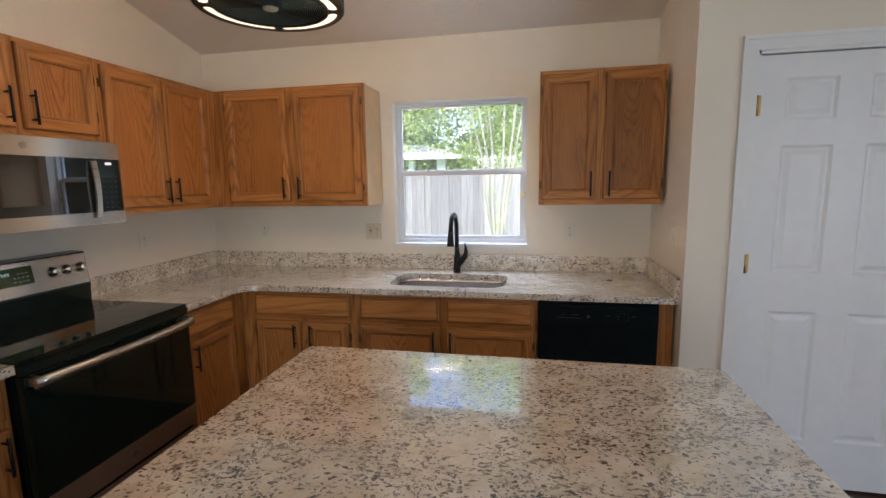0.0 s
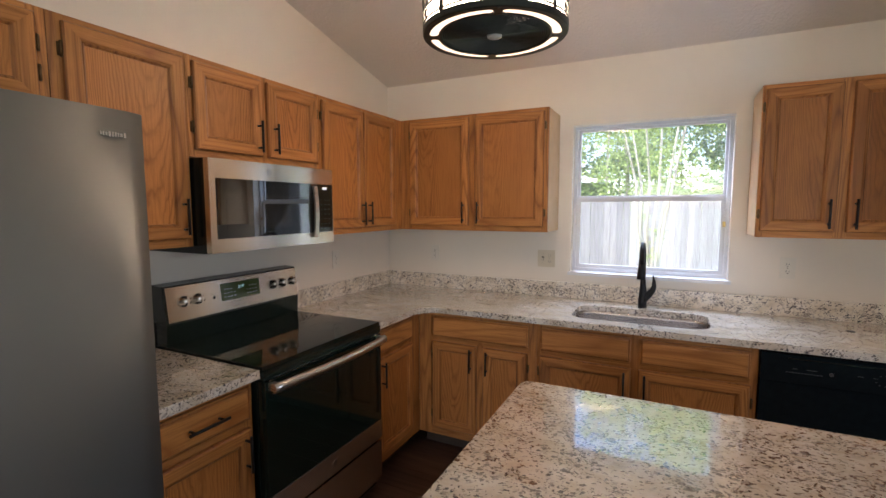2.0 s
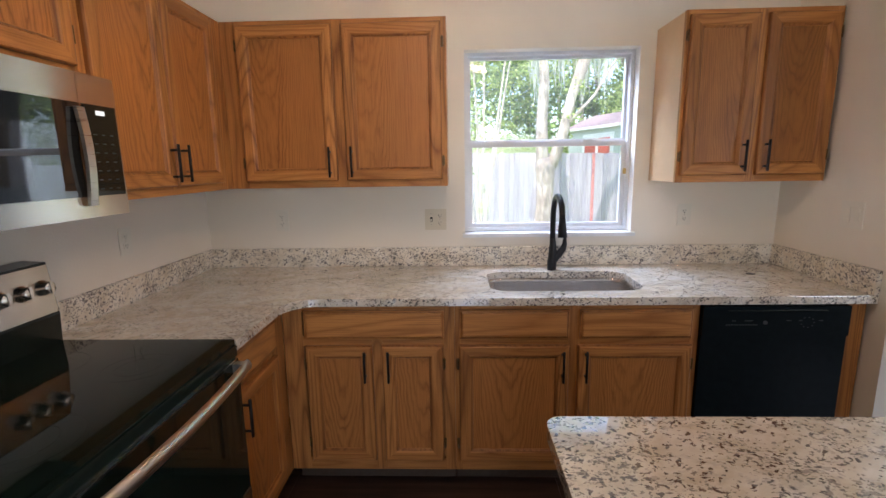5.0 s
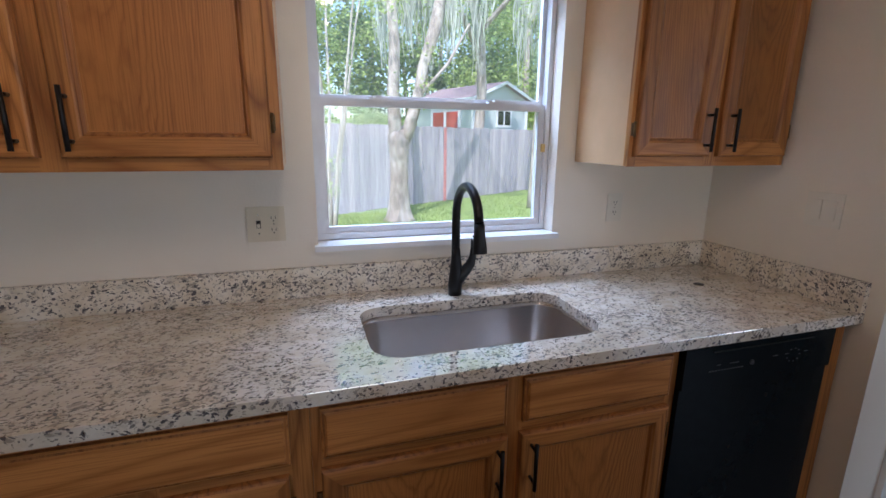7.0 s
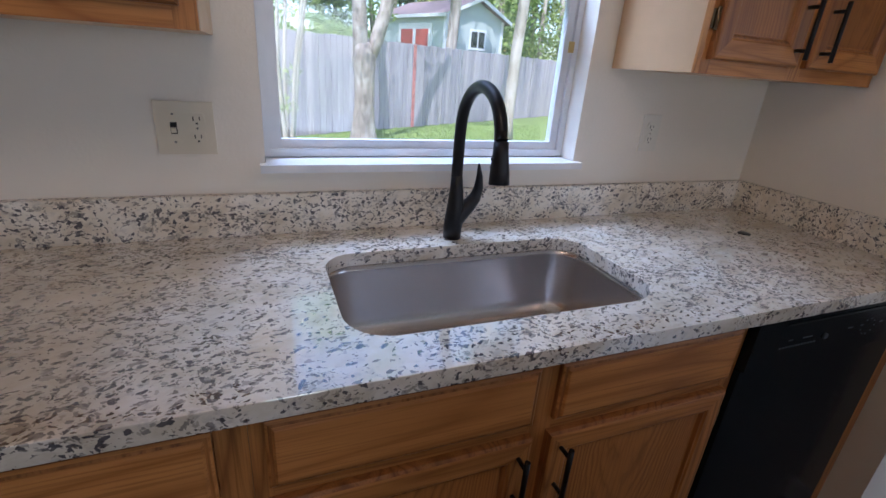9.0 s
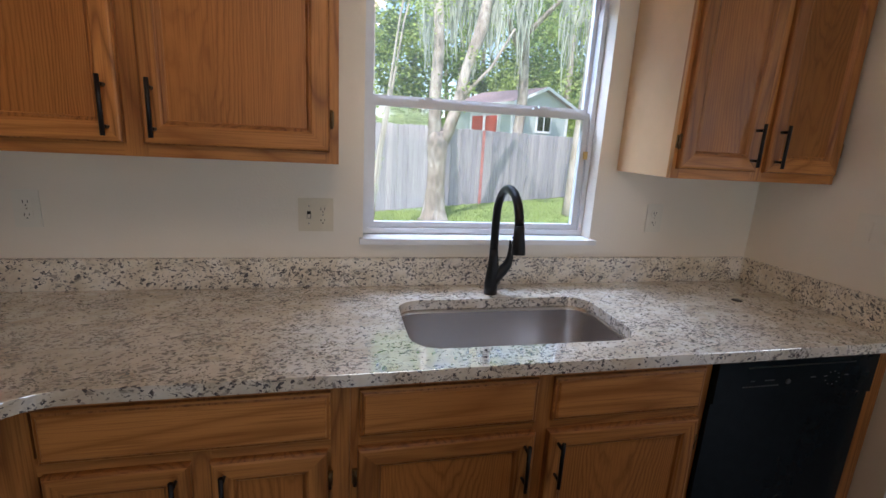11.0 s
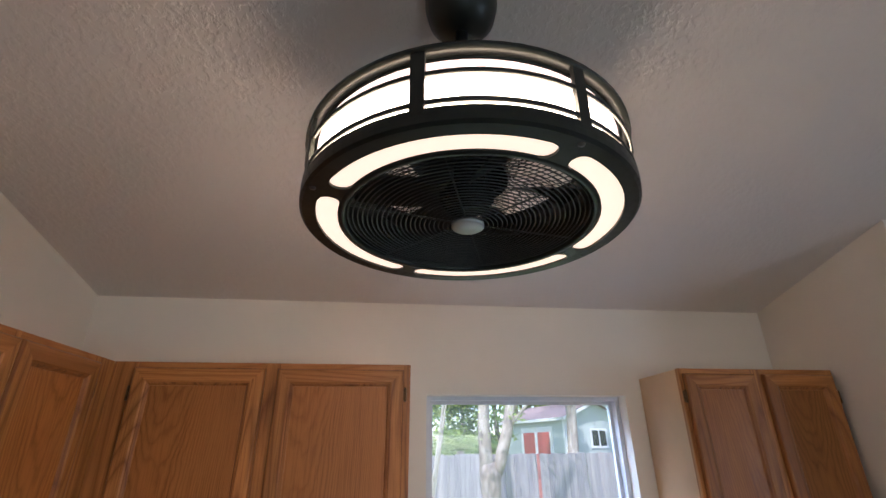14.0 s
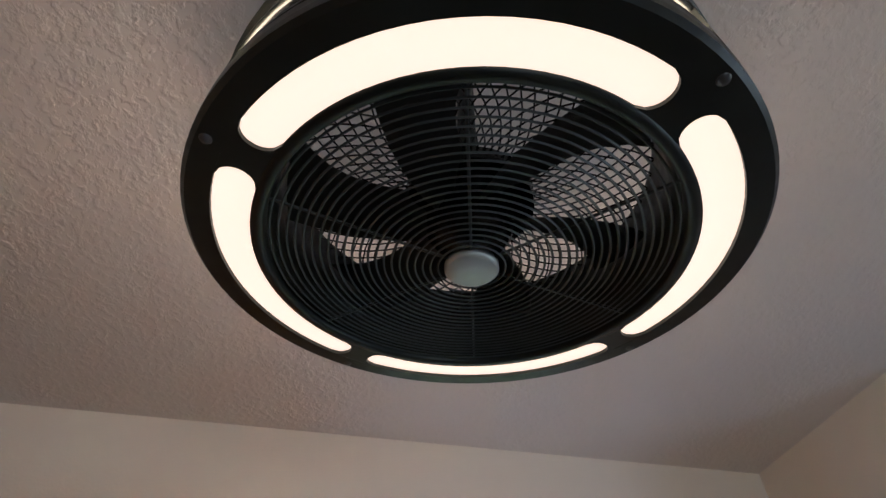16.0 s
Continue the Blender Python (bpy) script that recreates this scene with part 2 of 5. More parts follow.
# darker oak for the outer edges and grooves of doors and drawer fronts
OAKD = oak("oak_dark_profile", "z", (0.37, 0.148, 0.040), (0.145, 0.050, 0.013))
OAKW = oak("oak_weathered", "z", (0.40, 0.165, 0.042), (0.17, 0.060, 0.015), 0.25)
OAKP = oak_panel("oak_panel_veneer")
OAKPW = oak_panel("oak_panel_weathered", (0.38, 0.155, 0.040), (0.17, 0.062, 0.016), 0.40)
VENEER = plain("birch_veneer_side", (0.61, 0.40, 0.22), 0.45, 0, 0.07, 6)
OAKEDGE = oak("oak_side", "z", (0.46, 0.21, 0.065), (0.30, 0.12, 0.034))
GRANITE = granite("speckled_granite")
GRANITEB = granite("speckled_granite_upstand", 0.1)
STEEL = brushed("brushed_steel", (0.70, 0.67, 0.61), 0.28)
STEELH = brushed("brushed_steel_wide", (0.76, 0.71, 0.62), 0.22, (5, 220, 220))
SINKM = plain("sink_steel", (0.63, 0.585, 0.55), 0.30, 1.0, 0.03, 5)
for _link in [k for k in SINKM.node_tree.links if k.to_socket.name == "Roughness" and k.to_node.type == "BSDF_PRINCIPLED"]:
    SINKM.node_tree.links.remove(_link)
SINKM.node_tree.nodes["Principled BSDF"].inputs["Roughness"].default_value = 0.27
FRIDGEM = brushed("fridge_steel", (0.26, 0.262, 0.245), 0.50, (1, 1, 60))
FRIDGEM.node_tree.nodes["Principled BSDF"].inputs["Metallic"].default_value = 0.6
for _m, _a in ((FRIDGEM, 0.85), (STEELH, 0.9)):
    _b = _m.node_tree.nodes["Principled BSDF"]
    _b.inputs["Anisotropic"].default_value = _a
    _b.inputs["Anisotropic Rotation"].default_value = 0.25
    _t = _m.node_tree.nodes.new("ShaderNodeTangent")
    _t.direction_type, _t.axis = "RADIAL", "Z"
    _m.node_tree.links.new(_t.outputs[0], _b.inputs["Tangent"])
BLACKG = plain("black_glass", (0.006, 0.013, 0.010), 0.04, 0, 0.1)
MIRRORG = plain("coated_black_glass", (0.11, 0.115, 0.115), 0.012, 0.9, 0.03)
BLACKP = plain("black_enamel", (0.008, 0.015, 0.012), 0.22, 0, 0.15, 30)
DWM = plain("dishwasher_black", (0.008, 0.012, 0.014), 0.16, 0, 0.15, 30)
DWM.node_tree.nodes["Principled BSDF"].inputs["Specular IOR Level"].default_value = 0.1
BLACKM = plain("matte_black_metal", (0.012, 0.012, 0.013), 0.38, 0.5, 0.2, 40)
BLADEM = plain("blade_plastic", (0.045, 0.054, 0.050), 0.35, 0, 0.1)
GRILLEM = plain("grille_wire_paint", (0.075, 0.090, 0.085), 0.42, 0.2, 0.1, 40)
BRONZE = plain("dark_bronze_metal", (0.021, 0.026, 0.021), 0.40, 0.4, 0.15, 30)
HINGEM = plain("antique_brass", (0.16, 0.10, 0.045), 0.4, 0.9, 0.25, 60)
BRASS = plain("brass", (0.55, 0.38, 0.15), 0.35, 1.0, 0.15, 60)
KNOBD = plain("dull_screw_head", (0.10, 0.10, 0.095), 0.45, 0.6, 0.1)
KNOBM = plain("soft_steel_knob", (0.80, 0.76, 0.70), 0.24, 1.0, 0.04)
DISPM = plain("olive_display_glass", (0.055, 0.075, 0.020), 0.08, 0, 0.1)
CHROME = plain("satin_chrome", (0.62, 0.60, 0.57), 0.16, 1.0, 0.04)
ALMOND = plain("almond_plastic", (0.66, 0.58, 0.44), 0.4, 0, 0.02)
IVORY = plain("ivory_plastic", (0.76, 0.72, 0.63), 0.4, 0, 0.02)
SLOTM = plain("dark_slot", (0.02, 0.018, 0.015), 0.7)
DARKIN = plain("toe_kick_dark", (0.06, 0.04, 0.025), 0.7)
GREYP = plain("grey_marking", (0.035, 0.04, 0.04), 0.5)
LEGENDM = plain("pale_printed_legend", (0.42, 0.45, 0.34), 0.5)
RINGM = plain("faint_burner_print", (0.03, 0.03, 0.032), 0.15)
HUBM = plain("hub_plate_grey", (0.55, 0.60, 0.58), 0.4, 0.3, 0.04)
LAMPM = glow("lamp_acrylic", (1.0, 0.735, 0.485), 0.54)
LAMPW = glow("lamp_drum_acrylic", (1.0, 0.71, 0.45), 15.5)
LAMPT = glow("lamp_drum_acrylic_dim", (0.98, 0.68, 0.52), 1.1)
DIGIT = glow("clock_digits", (0.35, 0.9, 0.75), 0.15)
GLASS = glass("window_glass")
# the kitchen panes carry glare haze in the material itself
GLAREGLASS = glass("glare_haze_window_glass", glare=0.025)


def floor_wood():
    m = Net("dark_plank_vinyl")
    v = m.coords((0.07, 1, 1))
    g = m.noise(v, 26, 5, 0.65, 0.3)
    col = m.ramp(g, [(0.3, (0.030, 0.016, 0.011)), (0.5, (0.062, 0.034, 0.023)), (0.72, (0.105, 0.060, 0.038))])
    info = m.n("ObjectInfo")
    col = m.mix(1.0, col, m.ramp(info.outputs["Random"], [(0, (0.7, 0.68, 0.66)), (1, (1.15, 1.1, 1.05))]), "MULTIPLY")
    m.base(col)
    m.rough(m.ramp(g, [(0.3, 0.42), (0.7, 0.3)]))
    m.bump(g, 0.12, 0.0006)
    return m.m


PLANKM = floor_wood()


def weathered_board():
    m = Net("weathered_fence_board")
    v = m.coords((1, 1, 0.06))
    g = m.noise(v, 30, 5, 0.7, 0.3)
    col = m.ramp(g, [(0.25, (0.24, 0.21, 0.22)), (0.5, (0.42, 0.38, 0.40)), (0.75, (0.57, 0.53, 0.54))])
    st = m.ramp(m.noise(m.coords((1, 1, 0.5)), 2.2, 4, 0.6), [(0.4, 0.0), (0.7, 0.5)])
    col = m.mix(st, col, (0.36, 0.33, 0.35))
    info = m.n("ObjectInfo")
    col = m.mix(1.0, col, m.ramp(info.outputs["Random"], [(0, (0.82, 0.82, 0.85)), (0.5, (0.96, 0.96, 0.98)), (1, (1.12, 1.09, 1.08))]), "MULTIPLY")
    m.base(col)
    m.rough(0.9)
    m.bump(g, 0.5, 0.004)
    return m.m


FENCEM = weathered_board()
REDB = plain("faded_red_board", (0.52, 0.20, 0.18), 0.8, 0, 0.3, 9)


def bark(name, lo, hi):
    m = Net(name)
    v = m.coords((1, 1, 0.45))
    g = m.noise(v, 14, 6, 0.7, 0.4)
    patch = m.ramp(m.noise(v, 4.5, 4, 0.6), [(0.42, 0.0), (0.6, 1.0)])
    m.base(m.mix(patch, m.ramp(g, [(0.3, lo), (0.7, hi)]), m.ramp(g, [(0.3, tuple(x * 0.85 for x in hi)), (0.7, (0.60, 0.54, 0.48))])))
    m.rough(0.95)
    m.bump(g, 0.9, 0.02)
    return m.m


BARK = bark("mottled_bark", (0.19, 0.155, 0.13), (0.46, 0.39, 0.32))
PALEBARK = bark("pale_smooth_bark", (0.30, 0.25, 0.19), (0.50, 0.44, 0.36))


def leafy(name, lo, hi, trans=0.45):
    m = Net(name)
    g = m.n("NewGeometry")
    col = m.ramp(g.outputs["Random Per Island"], [(0.0, lo), (0.6, hi), (1.0, tuple(min(1, x * 1.5) for x in hi))])
    m.base(col)
    m.rough(0.55)
    tr = m.t.nodes.new("ShaderNodeBsdfTranslucent")
    mx = m.t.nodes.new("ShaderNodeMixShader")
    mx.inputs[0].default_value = trans
    m.link(col, tr.inputs[0])
    m.link(m.b.outputs[0], mx.inputs[1])
    m.link(tr.outputs[0], mx.inputs[2])
    m.link(mx.outputs[0], m.t.nodes["Material Output"].inputs[0])
    return m.m


LEAF = leafy("oak_leaves", (0.13, 0.21, 0.06), (0.28, 0.40, 0.12))
LEAFY = leafy("sunlit_young_leaves", (0.22, 0.31, 0.08), (0.40, 0.49, 0.15))
LEAFD = leafy("dark_leaves", (0.11, 0.18, 0.08), (0.22, 0.34, 0.13))
MOSS = leafy("spanish_moss", (0.30, 0.33, 0.27), (0.48, 0.50, 0.43), 0.3)
GRASSM = leafy("lawn_blades", (0.22, 0.31, 0.08), (0.36, 0.46, 0.15), 0.4)


def lawn_ground():
    m = Net("lawn_soil")
    v = m.coords(shift=False)
    g = m.noise(v, 1.1, 5, 0.6)
    f = m.noise(v, 30, 4, 0.7)
    col = m.mix(m.ramp(f, [(0.3, 0.0), (0.7, 1.0)]), (0.21, 0.29, 0.07), (0.34, 0.43, 0.14))
    col = m.mix(m.ramp(g, [(0.6, 0.0), (0.72, 0.7)]), col, (0.22, 0.17, 0.11))
    m.base(col)
    m.rough(0.95)
    m.bump(f, 0.8, 0.03)
    return m.m


LAWN = lawn_ground()
SIDING = plain("pale_green_siding", (0.50, 0.55, 0.52), 0.7, 0, 0.05)
SHINGLE = plain("faded_mauve_shingles", (0.34, 0.25, 0.26), 0.9, 0, 0.3, 14, 0.5)
GREYROOF = plain("grey_metal_roof", (0.42, 0.44, 0.46), 0.6, 0, 0.12, 4)
REDP = plain("red_door_paint", (0.46, 0.10, 0.08), 0.5, 0, 0.08)


# ---- mesh helpers ----
def bx(bm, x0, x1, y0, y1, z0, z1, mi=0):
    vs = [bm.verts.new((x, y, z)) for x in (x0, x1) for y in (y0, y1) for z in (z0, z1)]
    for q in ((0, 1, 3, 2), (4, 6, 7, 5), (0, 4, 5, 1), (2, 3, 7, 6), (0, 2, 6, 4), (1, 5, 7, 3)):
        f = bm.faces.new([vs[i] for i in q])
        f.material_index = mi
    return vs


def tube(bm, p0, p1, r0, r1=None, seg=12, mi=0, caps=True):
    r1 = r0 if r1 is None else r1
    p0, p1 = Vector(p0), Vector(p1)
    q = (p1 - p0).to_track_quat("Z", "Y")
    rings = []
    for p, r in ((p0, r0), (p1, r1)):
        rings.append([bm.verts.new(p + q @ Vector((r * math.cos(2 * math.pi * i / seg), r * math.sin(2 * math.pi * i / seg), 0))) for i in range(seg)])
    for i in range(seg):
        f = bm.faces.new((rings[0][i], rings[0][(i + 1) % seg], rings[1][(i + 1) % seg], rings[1][i]))
        f.smooth, f.material_index = True, mi
    if caps:
        for r in (rings[0][::-1], rings[1]):
            f = bm.faces.new(r)
            f.material_index = mi


def sweep(bm, pts, radii, seg=12, mi=0, caps=True, squash=None):
    """A round bar along a line of points."""
    pts = [Vector(p) for p in pts]
    rings = []
    up = Vector((0.13, 0.07, 1)).normalized()
    side = None
    for i, p in enumerate(pts):
        d = (pts[min(i + 1, len(pts) - 1)] - pts[max(i - 1, 0)]).normalized()
        if side is None:
            side = d.cross(up if abs(d.dot(up)) < 0.95 else Vector((1, 0, 0))).normalized()
        side = (side - d * side.dot(d)).normalized()
        other = d.cross(side)
        r = radii[i] if isinstance(radii, (list, tuple)) else radii
        rings.append([bm.verts.new(p + side * r * math.cos(2 * math.pi * k / seg) + other * r * math.sin(2 * math.pi * k / seg)) for k in range(seg)])
    for a, b in zip(rings, rings[1:]):
        for k in range(seg):
            f = bm.faces.new((a[k], a[(k + 1) % seg], b[(k + 1) % seg], b[k]))
            f.smooth, f.material_index = True, mi
    if caps:
        for r in (rings[0][::-1], rings[-1]):
            bm.faces.new(r).material_index = mi


def lathe(bm, prof, centre=(0, 0, 0), seg=48, mi=0, smooth=True, close=False):
    """Turns a profile of (radius, z) round the vertical."""
    c = Vector(centre)
    rings = []
    for r, z in prof:
        if r < 1e-6:
            rings.append([bm.verts.new(c + Vector((0, 0, z)))])
        else:
            rings.append([bm.verts.new(c + Vector((r * math.cos(2 * math.pi * i / seg), r * math.sin(2 * math.pi * i / seg), z))) for i in range(seg)])
    pairs = list(zip(rings, rings[1:]))
    if close:
        pairs.append((rings[-1], rings[0]))
    for a, b in pairs:
        for i in range(seg):
            j = (i + 1) % seg
            if len(a) == 1:
                f = bm.faces.new((a[0], b[j], b[i]))
            elif len(b) == 1:
                f = bm.faces.new((a[i], a[j], b[0]))
            else:
                f = bm.faces.new((a[i], a[j], b[j], b[i]))
            f.smooth, f.material_index = smooth, mi


def rounded(x0, x1, y0, y1, r, n=6):
    """The outline of a rectangle with rounded corners, anticlockwise; r: one radius or four."""
    rs = r if isinstance(r, (list, tuple)) else [r] * 4
    pts = []
    for (cx, cy, a0), q in zip(((x1, y1, 0), (x0, y1, 90), (x0, y0, 180), (x1, y0, 270)), rs):
        sx, sy = (-1 if cx == x1 else 1), (-1 if cy == y1 else 1)
        for k in range(n + 1 if q > 0 else 1):
            a = radians(a0 + 90 * k / n)
            pts.append((cx + sx * q + q * math.cos(a), cy + sy * q + q * math.sin(a)))
    return pts


def slab(bm, outline, z0, z1, hole=None, mi=0):
    """A flat slab with an outline and a hole, both lists of (x, y)."""
    for z, flip in ((z1, False), (z0, True)):
        edges = []
        for loop in [outline] + ([hole] if hole else []):
            vs = [bm.verts.new((x, y, z)) for x, y in loop]
            edges += [bm.edges.new((vs[i], vs[(i + 1) % len(vs)])) for i in range(len(vs))]
        res = bmesh.ops.triangle_fill(bm, edges=edges, use_beauty=True)
        for g in res["geom"]:
            if isinstance(g, bmesh.types.BMFace):
                g.material_index = mi
                if (g.normal.z < 0) != flip:
                    g.normal_flip()
    for loop, sgn in ((outline, 1), (hole or [], -1)):
        n = len(loop)
        for i in range(n):
            (ax, ay), (cx, cy) = loop[i], loop[(i + 1) % n]
            vs = [bm.verts.new(p) for p in ((ax, ay, z0), (cx, cy, z0), (cx, cy, z1), (ax, ay, z1))]
            f = bm.faces.new(vs if sgn > 0 else vs[::-1])
            f.material_index = mi
    bmesh.ops.remove_doubles(bm, verts=bm.verts, dist=1e-5)


def mesh_of(name, bm, mats, bevel=0.0, recalc=True):
    if bevel:
        es = [e for e in bm.edges if len(e.link_faces) == 2 and e.calc_face_angle(0) > radians(50)]
        if es:
            bmesh.ops.bevel(bm, geom=es, offset=bevel, segments=2, affect="EDGES", profile=0.6, clamp_overlap=True)
    if recalc:
        bmesh.ops.recalc_face_normals(bm, faces=bm.faces)
    me = bpy.data.meshes.new(name)
    bm.to_mesh(me)
    bm.free()
    for m in (mats if isinstance(mats, (list, tuple)) else [mats]):
        me.materials.append(m)
    return me


def part(name, bm, mats, parent=None, label="", bevel=0.0, at=None, recalc=True):
    ob = new(name, mesh_of(name, bm, mats, bevel, recalc))
    if parent is not None:
        ob.parent = parent
    if at is not None:
        ob.matrix_basis = at
    return tagged(ob, label)


def boxes(name, specs, mats, parent=None, label="", bevel=0.0, at=None):
    bm = bmesh.new()
    for s in specs:
        bx(bm, *s)
    return part(name, bm, mats, parent, label, bevel, at)


def thing(name, label, category, at=None, group=""):
    ob = new(name)
    ob.empty_display_size = 0.05
    if at is not None:
        ob.matrix_basis = at
    return tagged(ob, label, category, group)


def structure(ob):
    return tagged(ob, kind="structure")


# ---- the shell of the house ----
WX0, WX1, WZ0, WZ1 = 1.412, 2.300, 1.090, 2.030      # window opening
RX, RY = 3.06, -0.70                                  # right wall of the kitchen, and where it ends
SLOPE, CEIL0 = 0.236, 2.428
GROUND = -0.13


def ceil_z(y):
    return CEIL0 - SLOPE * (y if y > RIDGE else 2 * RIDGE - y)


structure(boxes("floor_slab", [(-0.14, EAST + 0.14, SOUTH - 0.14, 0.14, -0.25, -0.012)], DARKIN))
structure(boxes("wall_north", [(-0.14, WX0, 0, 0.14, -0.25, 2.40), (WX1, EAST + 0.14, 0, 0.14, -0.25, 2.40),
                               (WX0, WX1, 0, 0.14, -0.25, WZ0 - 0.021), (WX0, WX1, 0, 0.14, WZ1, 2.40)], WALL))
structure(boxes("wall_north_header", [(0.0, RX, 0.0, 0.138, 2.3998, 2.4275)], WALL))


def gable_wall(name, x0, x1, holes=()):
    """A wall along y, its top under the two slopes of the ceiling; holes: (y0, y1, z0, z1)."""
    bm = bmesh.new()
    ys = sorted({SOUTH, RIDGE, 0.0} | {h[0] for h in holes} | {h[1] for h in holes})
    for a, b in zip(ys, ys[1:]):
        cut = [h for h in holes if h[0] <= a and h[1] >= b]
        lows = [(-0.25, None)] if not cut else [(-0.25, cut[0][2]), (cut[0][3], None)]
        for z0, z1 in lows:
            vs = bx(bm, x0, x1, a, b, z0, z1 or 1)
            if z1 is None:
                for v in vs:
                    if v.co.z == 1:
                        v.co.z = ceil_z(v.co.y) + 0.02
    return structure(part(name, bm, WALL))


gable_wall("wall_west", -0.14, 0)
# the east and south openings are unseen, assumed for the daylight lamps
gable_wall("wall_east", EAST, EAST + 0.14, ((-3.85, -2.75, 0.6, 2.2),))
structure(boxes("wall_south", [(-0.14, 1.20, SOUTH - 0.14, SOUTH, -0.25, 2.42), (3.00, EAST + 0.14, SOUTH - 0.14, SOUTH, -0.25, 2.42), (1.20, 3.00, SOUTH - 0.14, SOUTH, 2.06, 2.42), (1.20, 3.00, SOUTH - 0.14, SOUTH, -0.25, 0.10)], WALL))
structure(boxes("window_3", [(1.20, 3.00, SOUTH - 0.08, SOUTH - 0.07, 0.10, 2.06)], GLASS)).visible_shadow = False


def sloped_wall(name, x0, x1, y0, y1, z0):
    bm = bmesh.new()
    for v in bx(bm, x0, x1, y0, y1, z0, 1 if z0 < 1 else 9):
        if v.co.z in (1, 9):
            v.co.z = ceil_z(v.co.y) + 0.01
    return structure(part(name, bm, WALL))


DX0, DX1, DZ1 = 3.305, 4.085, 2.045                    # pantry door opening
sloped_wall("wall_right", RX, RX + 0.12, RY + 0.12, 0.0, -0.012)
sloped_wall("wall_pantry", RX, DX0, RY, RY + 0.12, -0.012)
sloped_wall("wall_pantry_east", DX1, EAST, RY, RY + 0.12, -0.012)
sloped_wall("wall_pantry_header", DX0, DX1, RY, RY + 0.12, DZ1)

bm = bmesh.new()
for ya, yb in ((0.139, RIDGE), (RIDGE, SOUTH - 0.14)):
    za, zb = (ceil_z(ya) if ya < 0 else CEIL0 - SLOPE * ya), (ceil_z(yb) if yb > SOUTH else CEIL0 - 0.033)
    vs = [bm.verts.new(p) for p in ((-0.14, ya, za), (EAST + 0.14, ya, za), (EAST + 0.14, yb, zb), (-0.14, yb, zb))]
    ws = [bm.verts.new(v.co + Vector((0, 0, 0.18))) for v in vs]
    bm.faces.new(vs)
    bm.faces.new(ws[::-1])
    for i in range(4):
        bm.faces.new((vs[i], ws[i], ws[(i + 1) % 4], vs[(i + 1) % 4]))
structure(part("ceiling", bm, CEIL))


def casing(name, x0, x1, z1, y, w=0.062):
    """Door casing round an opening, facing -y."""
    bm = bmesh.new()
    for a0, a1, b0, b1 in ((x0 - w, x0, 0.0, z1 + w), (x1, x1 + w, 0.0, z1 + w), (x0, x1, z1, z1 + w)):
        bx(bm, a0, a1, y - 0.013, y - 0.001, b0, b1)
    for a0, a1, b0, b1 in ((x0 - w, x0 - w + 0.016, 0.0, z1 + w), (x1 + w - 0.016, x1 + w, 0.0, z1 + w), (x0 - w + 0.0162, x1 + w - 0.0162, z1 + w - 0.016, z1 + w)):
        bx(bm, a0, a1, y - 0.019, y - 0.0125, b0, b1)
    for a0, a1, b0, b1 in ((x0 - 0.001, x0 + 0.014, 0.0, z1), (x1 - 0.014, x1 + 0.001, 0.0, z1), (x0, x1, z1 - 0.014, z1)):
        bx(bm, a0, a1, y - 0.006, y + 0.11, b0, b1)
    return structure(part(name, bm, WHITE, bevel=0.003))


casing("door_casing", DX0, DX1, DZ1, RY)

# ---- pantry door: six raised panels ----
door = thing("door_1", "white painted six panel hollow pantry door, closed in its casing", "door", pose(DX0 + 0.016, RY + 0.004, 0.012))
door["kind"] = "structure"
DW, DH = DX1 - DX0 - 0.032, 2.013


def ring_rects(bm, x0, x1, z0, z1, prof, y0=0.0, fill=True, mis=(0, 0), dark=()):
    """Nested rectangles facing -y; prof: (inset, y). Sides take mis[0], top and bottom mis[1], the dark steps 2."""
    loops = []
    for o, y in prof:
        loops.append([bm.verts.new(p) for p in ((x0 + o, y0 + y, z0 + o), (x1 - o, y0 + y, z0 + o), (x1 - o, y0 + y, z1 - o), (x0 + o, y0 + y, z1 - o))])
    for k, (a, b) in enumerate(zip(loops, loops[1:])):
        for i in range(4):
            f = bm.faces.new((a[i], a[(i + 1) % 4], b[(i + 1) % 4], b[i]))
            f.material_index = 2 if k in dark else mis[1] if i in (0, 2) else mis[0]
    if fill:
        bm.faces.new(loops[-1]).material_index = mis[0]
    return loops


pcols = ((0.108, 0.312), (DW - 0.312, DW - 0.108))
prows = ((0.235, 0.865), (1.045, 1.625), (1.735, 1.915))
bm = bmesh.new()
xs = [0, *sum(pcols, ()), DW]
zs = [0, *sum(prows, ()), DH]
for i, (a, b) in enumerate(zip(xs, xs[1:])):
    for j, (c, d) in enumerate(zip(zs, zs[1:])):
        if not (i % 2 and j % 2):
            bm.faces.new([bm.verts.new(p) for p in ((a, 0, c), (b, 0, c), (b, 0, d), (a, 0, d))])
bmesh.ops.remove_doubles(bm, verts=bm.verts, dist=1e-5)
bx(bm, 0, DW, 0.012, 0.035, 0, DH)
for a, b, c, d in ((0, 0.0, 0, DH), (DW, DW, 0, DH)):
    bm.faces.new([bm.verts.new(p) for p in ((a, 0, c), (a, 0.012, c), (a, 0.012, d), (a, 0, d))])
for z in (0, DH):
    bm.faces.new([bm.verts.new(p) for p in ((0, 0, z), (DW, 0, z), (DW, 0.012, z), (0, 0.012, z))])
part("door_leaf", bm, DOORW, door)
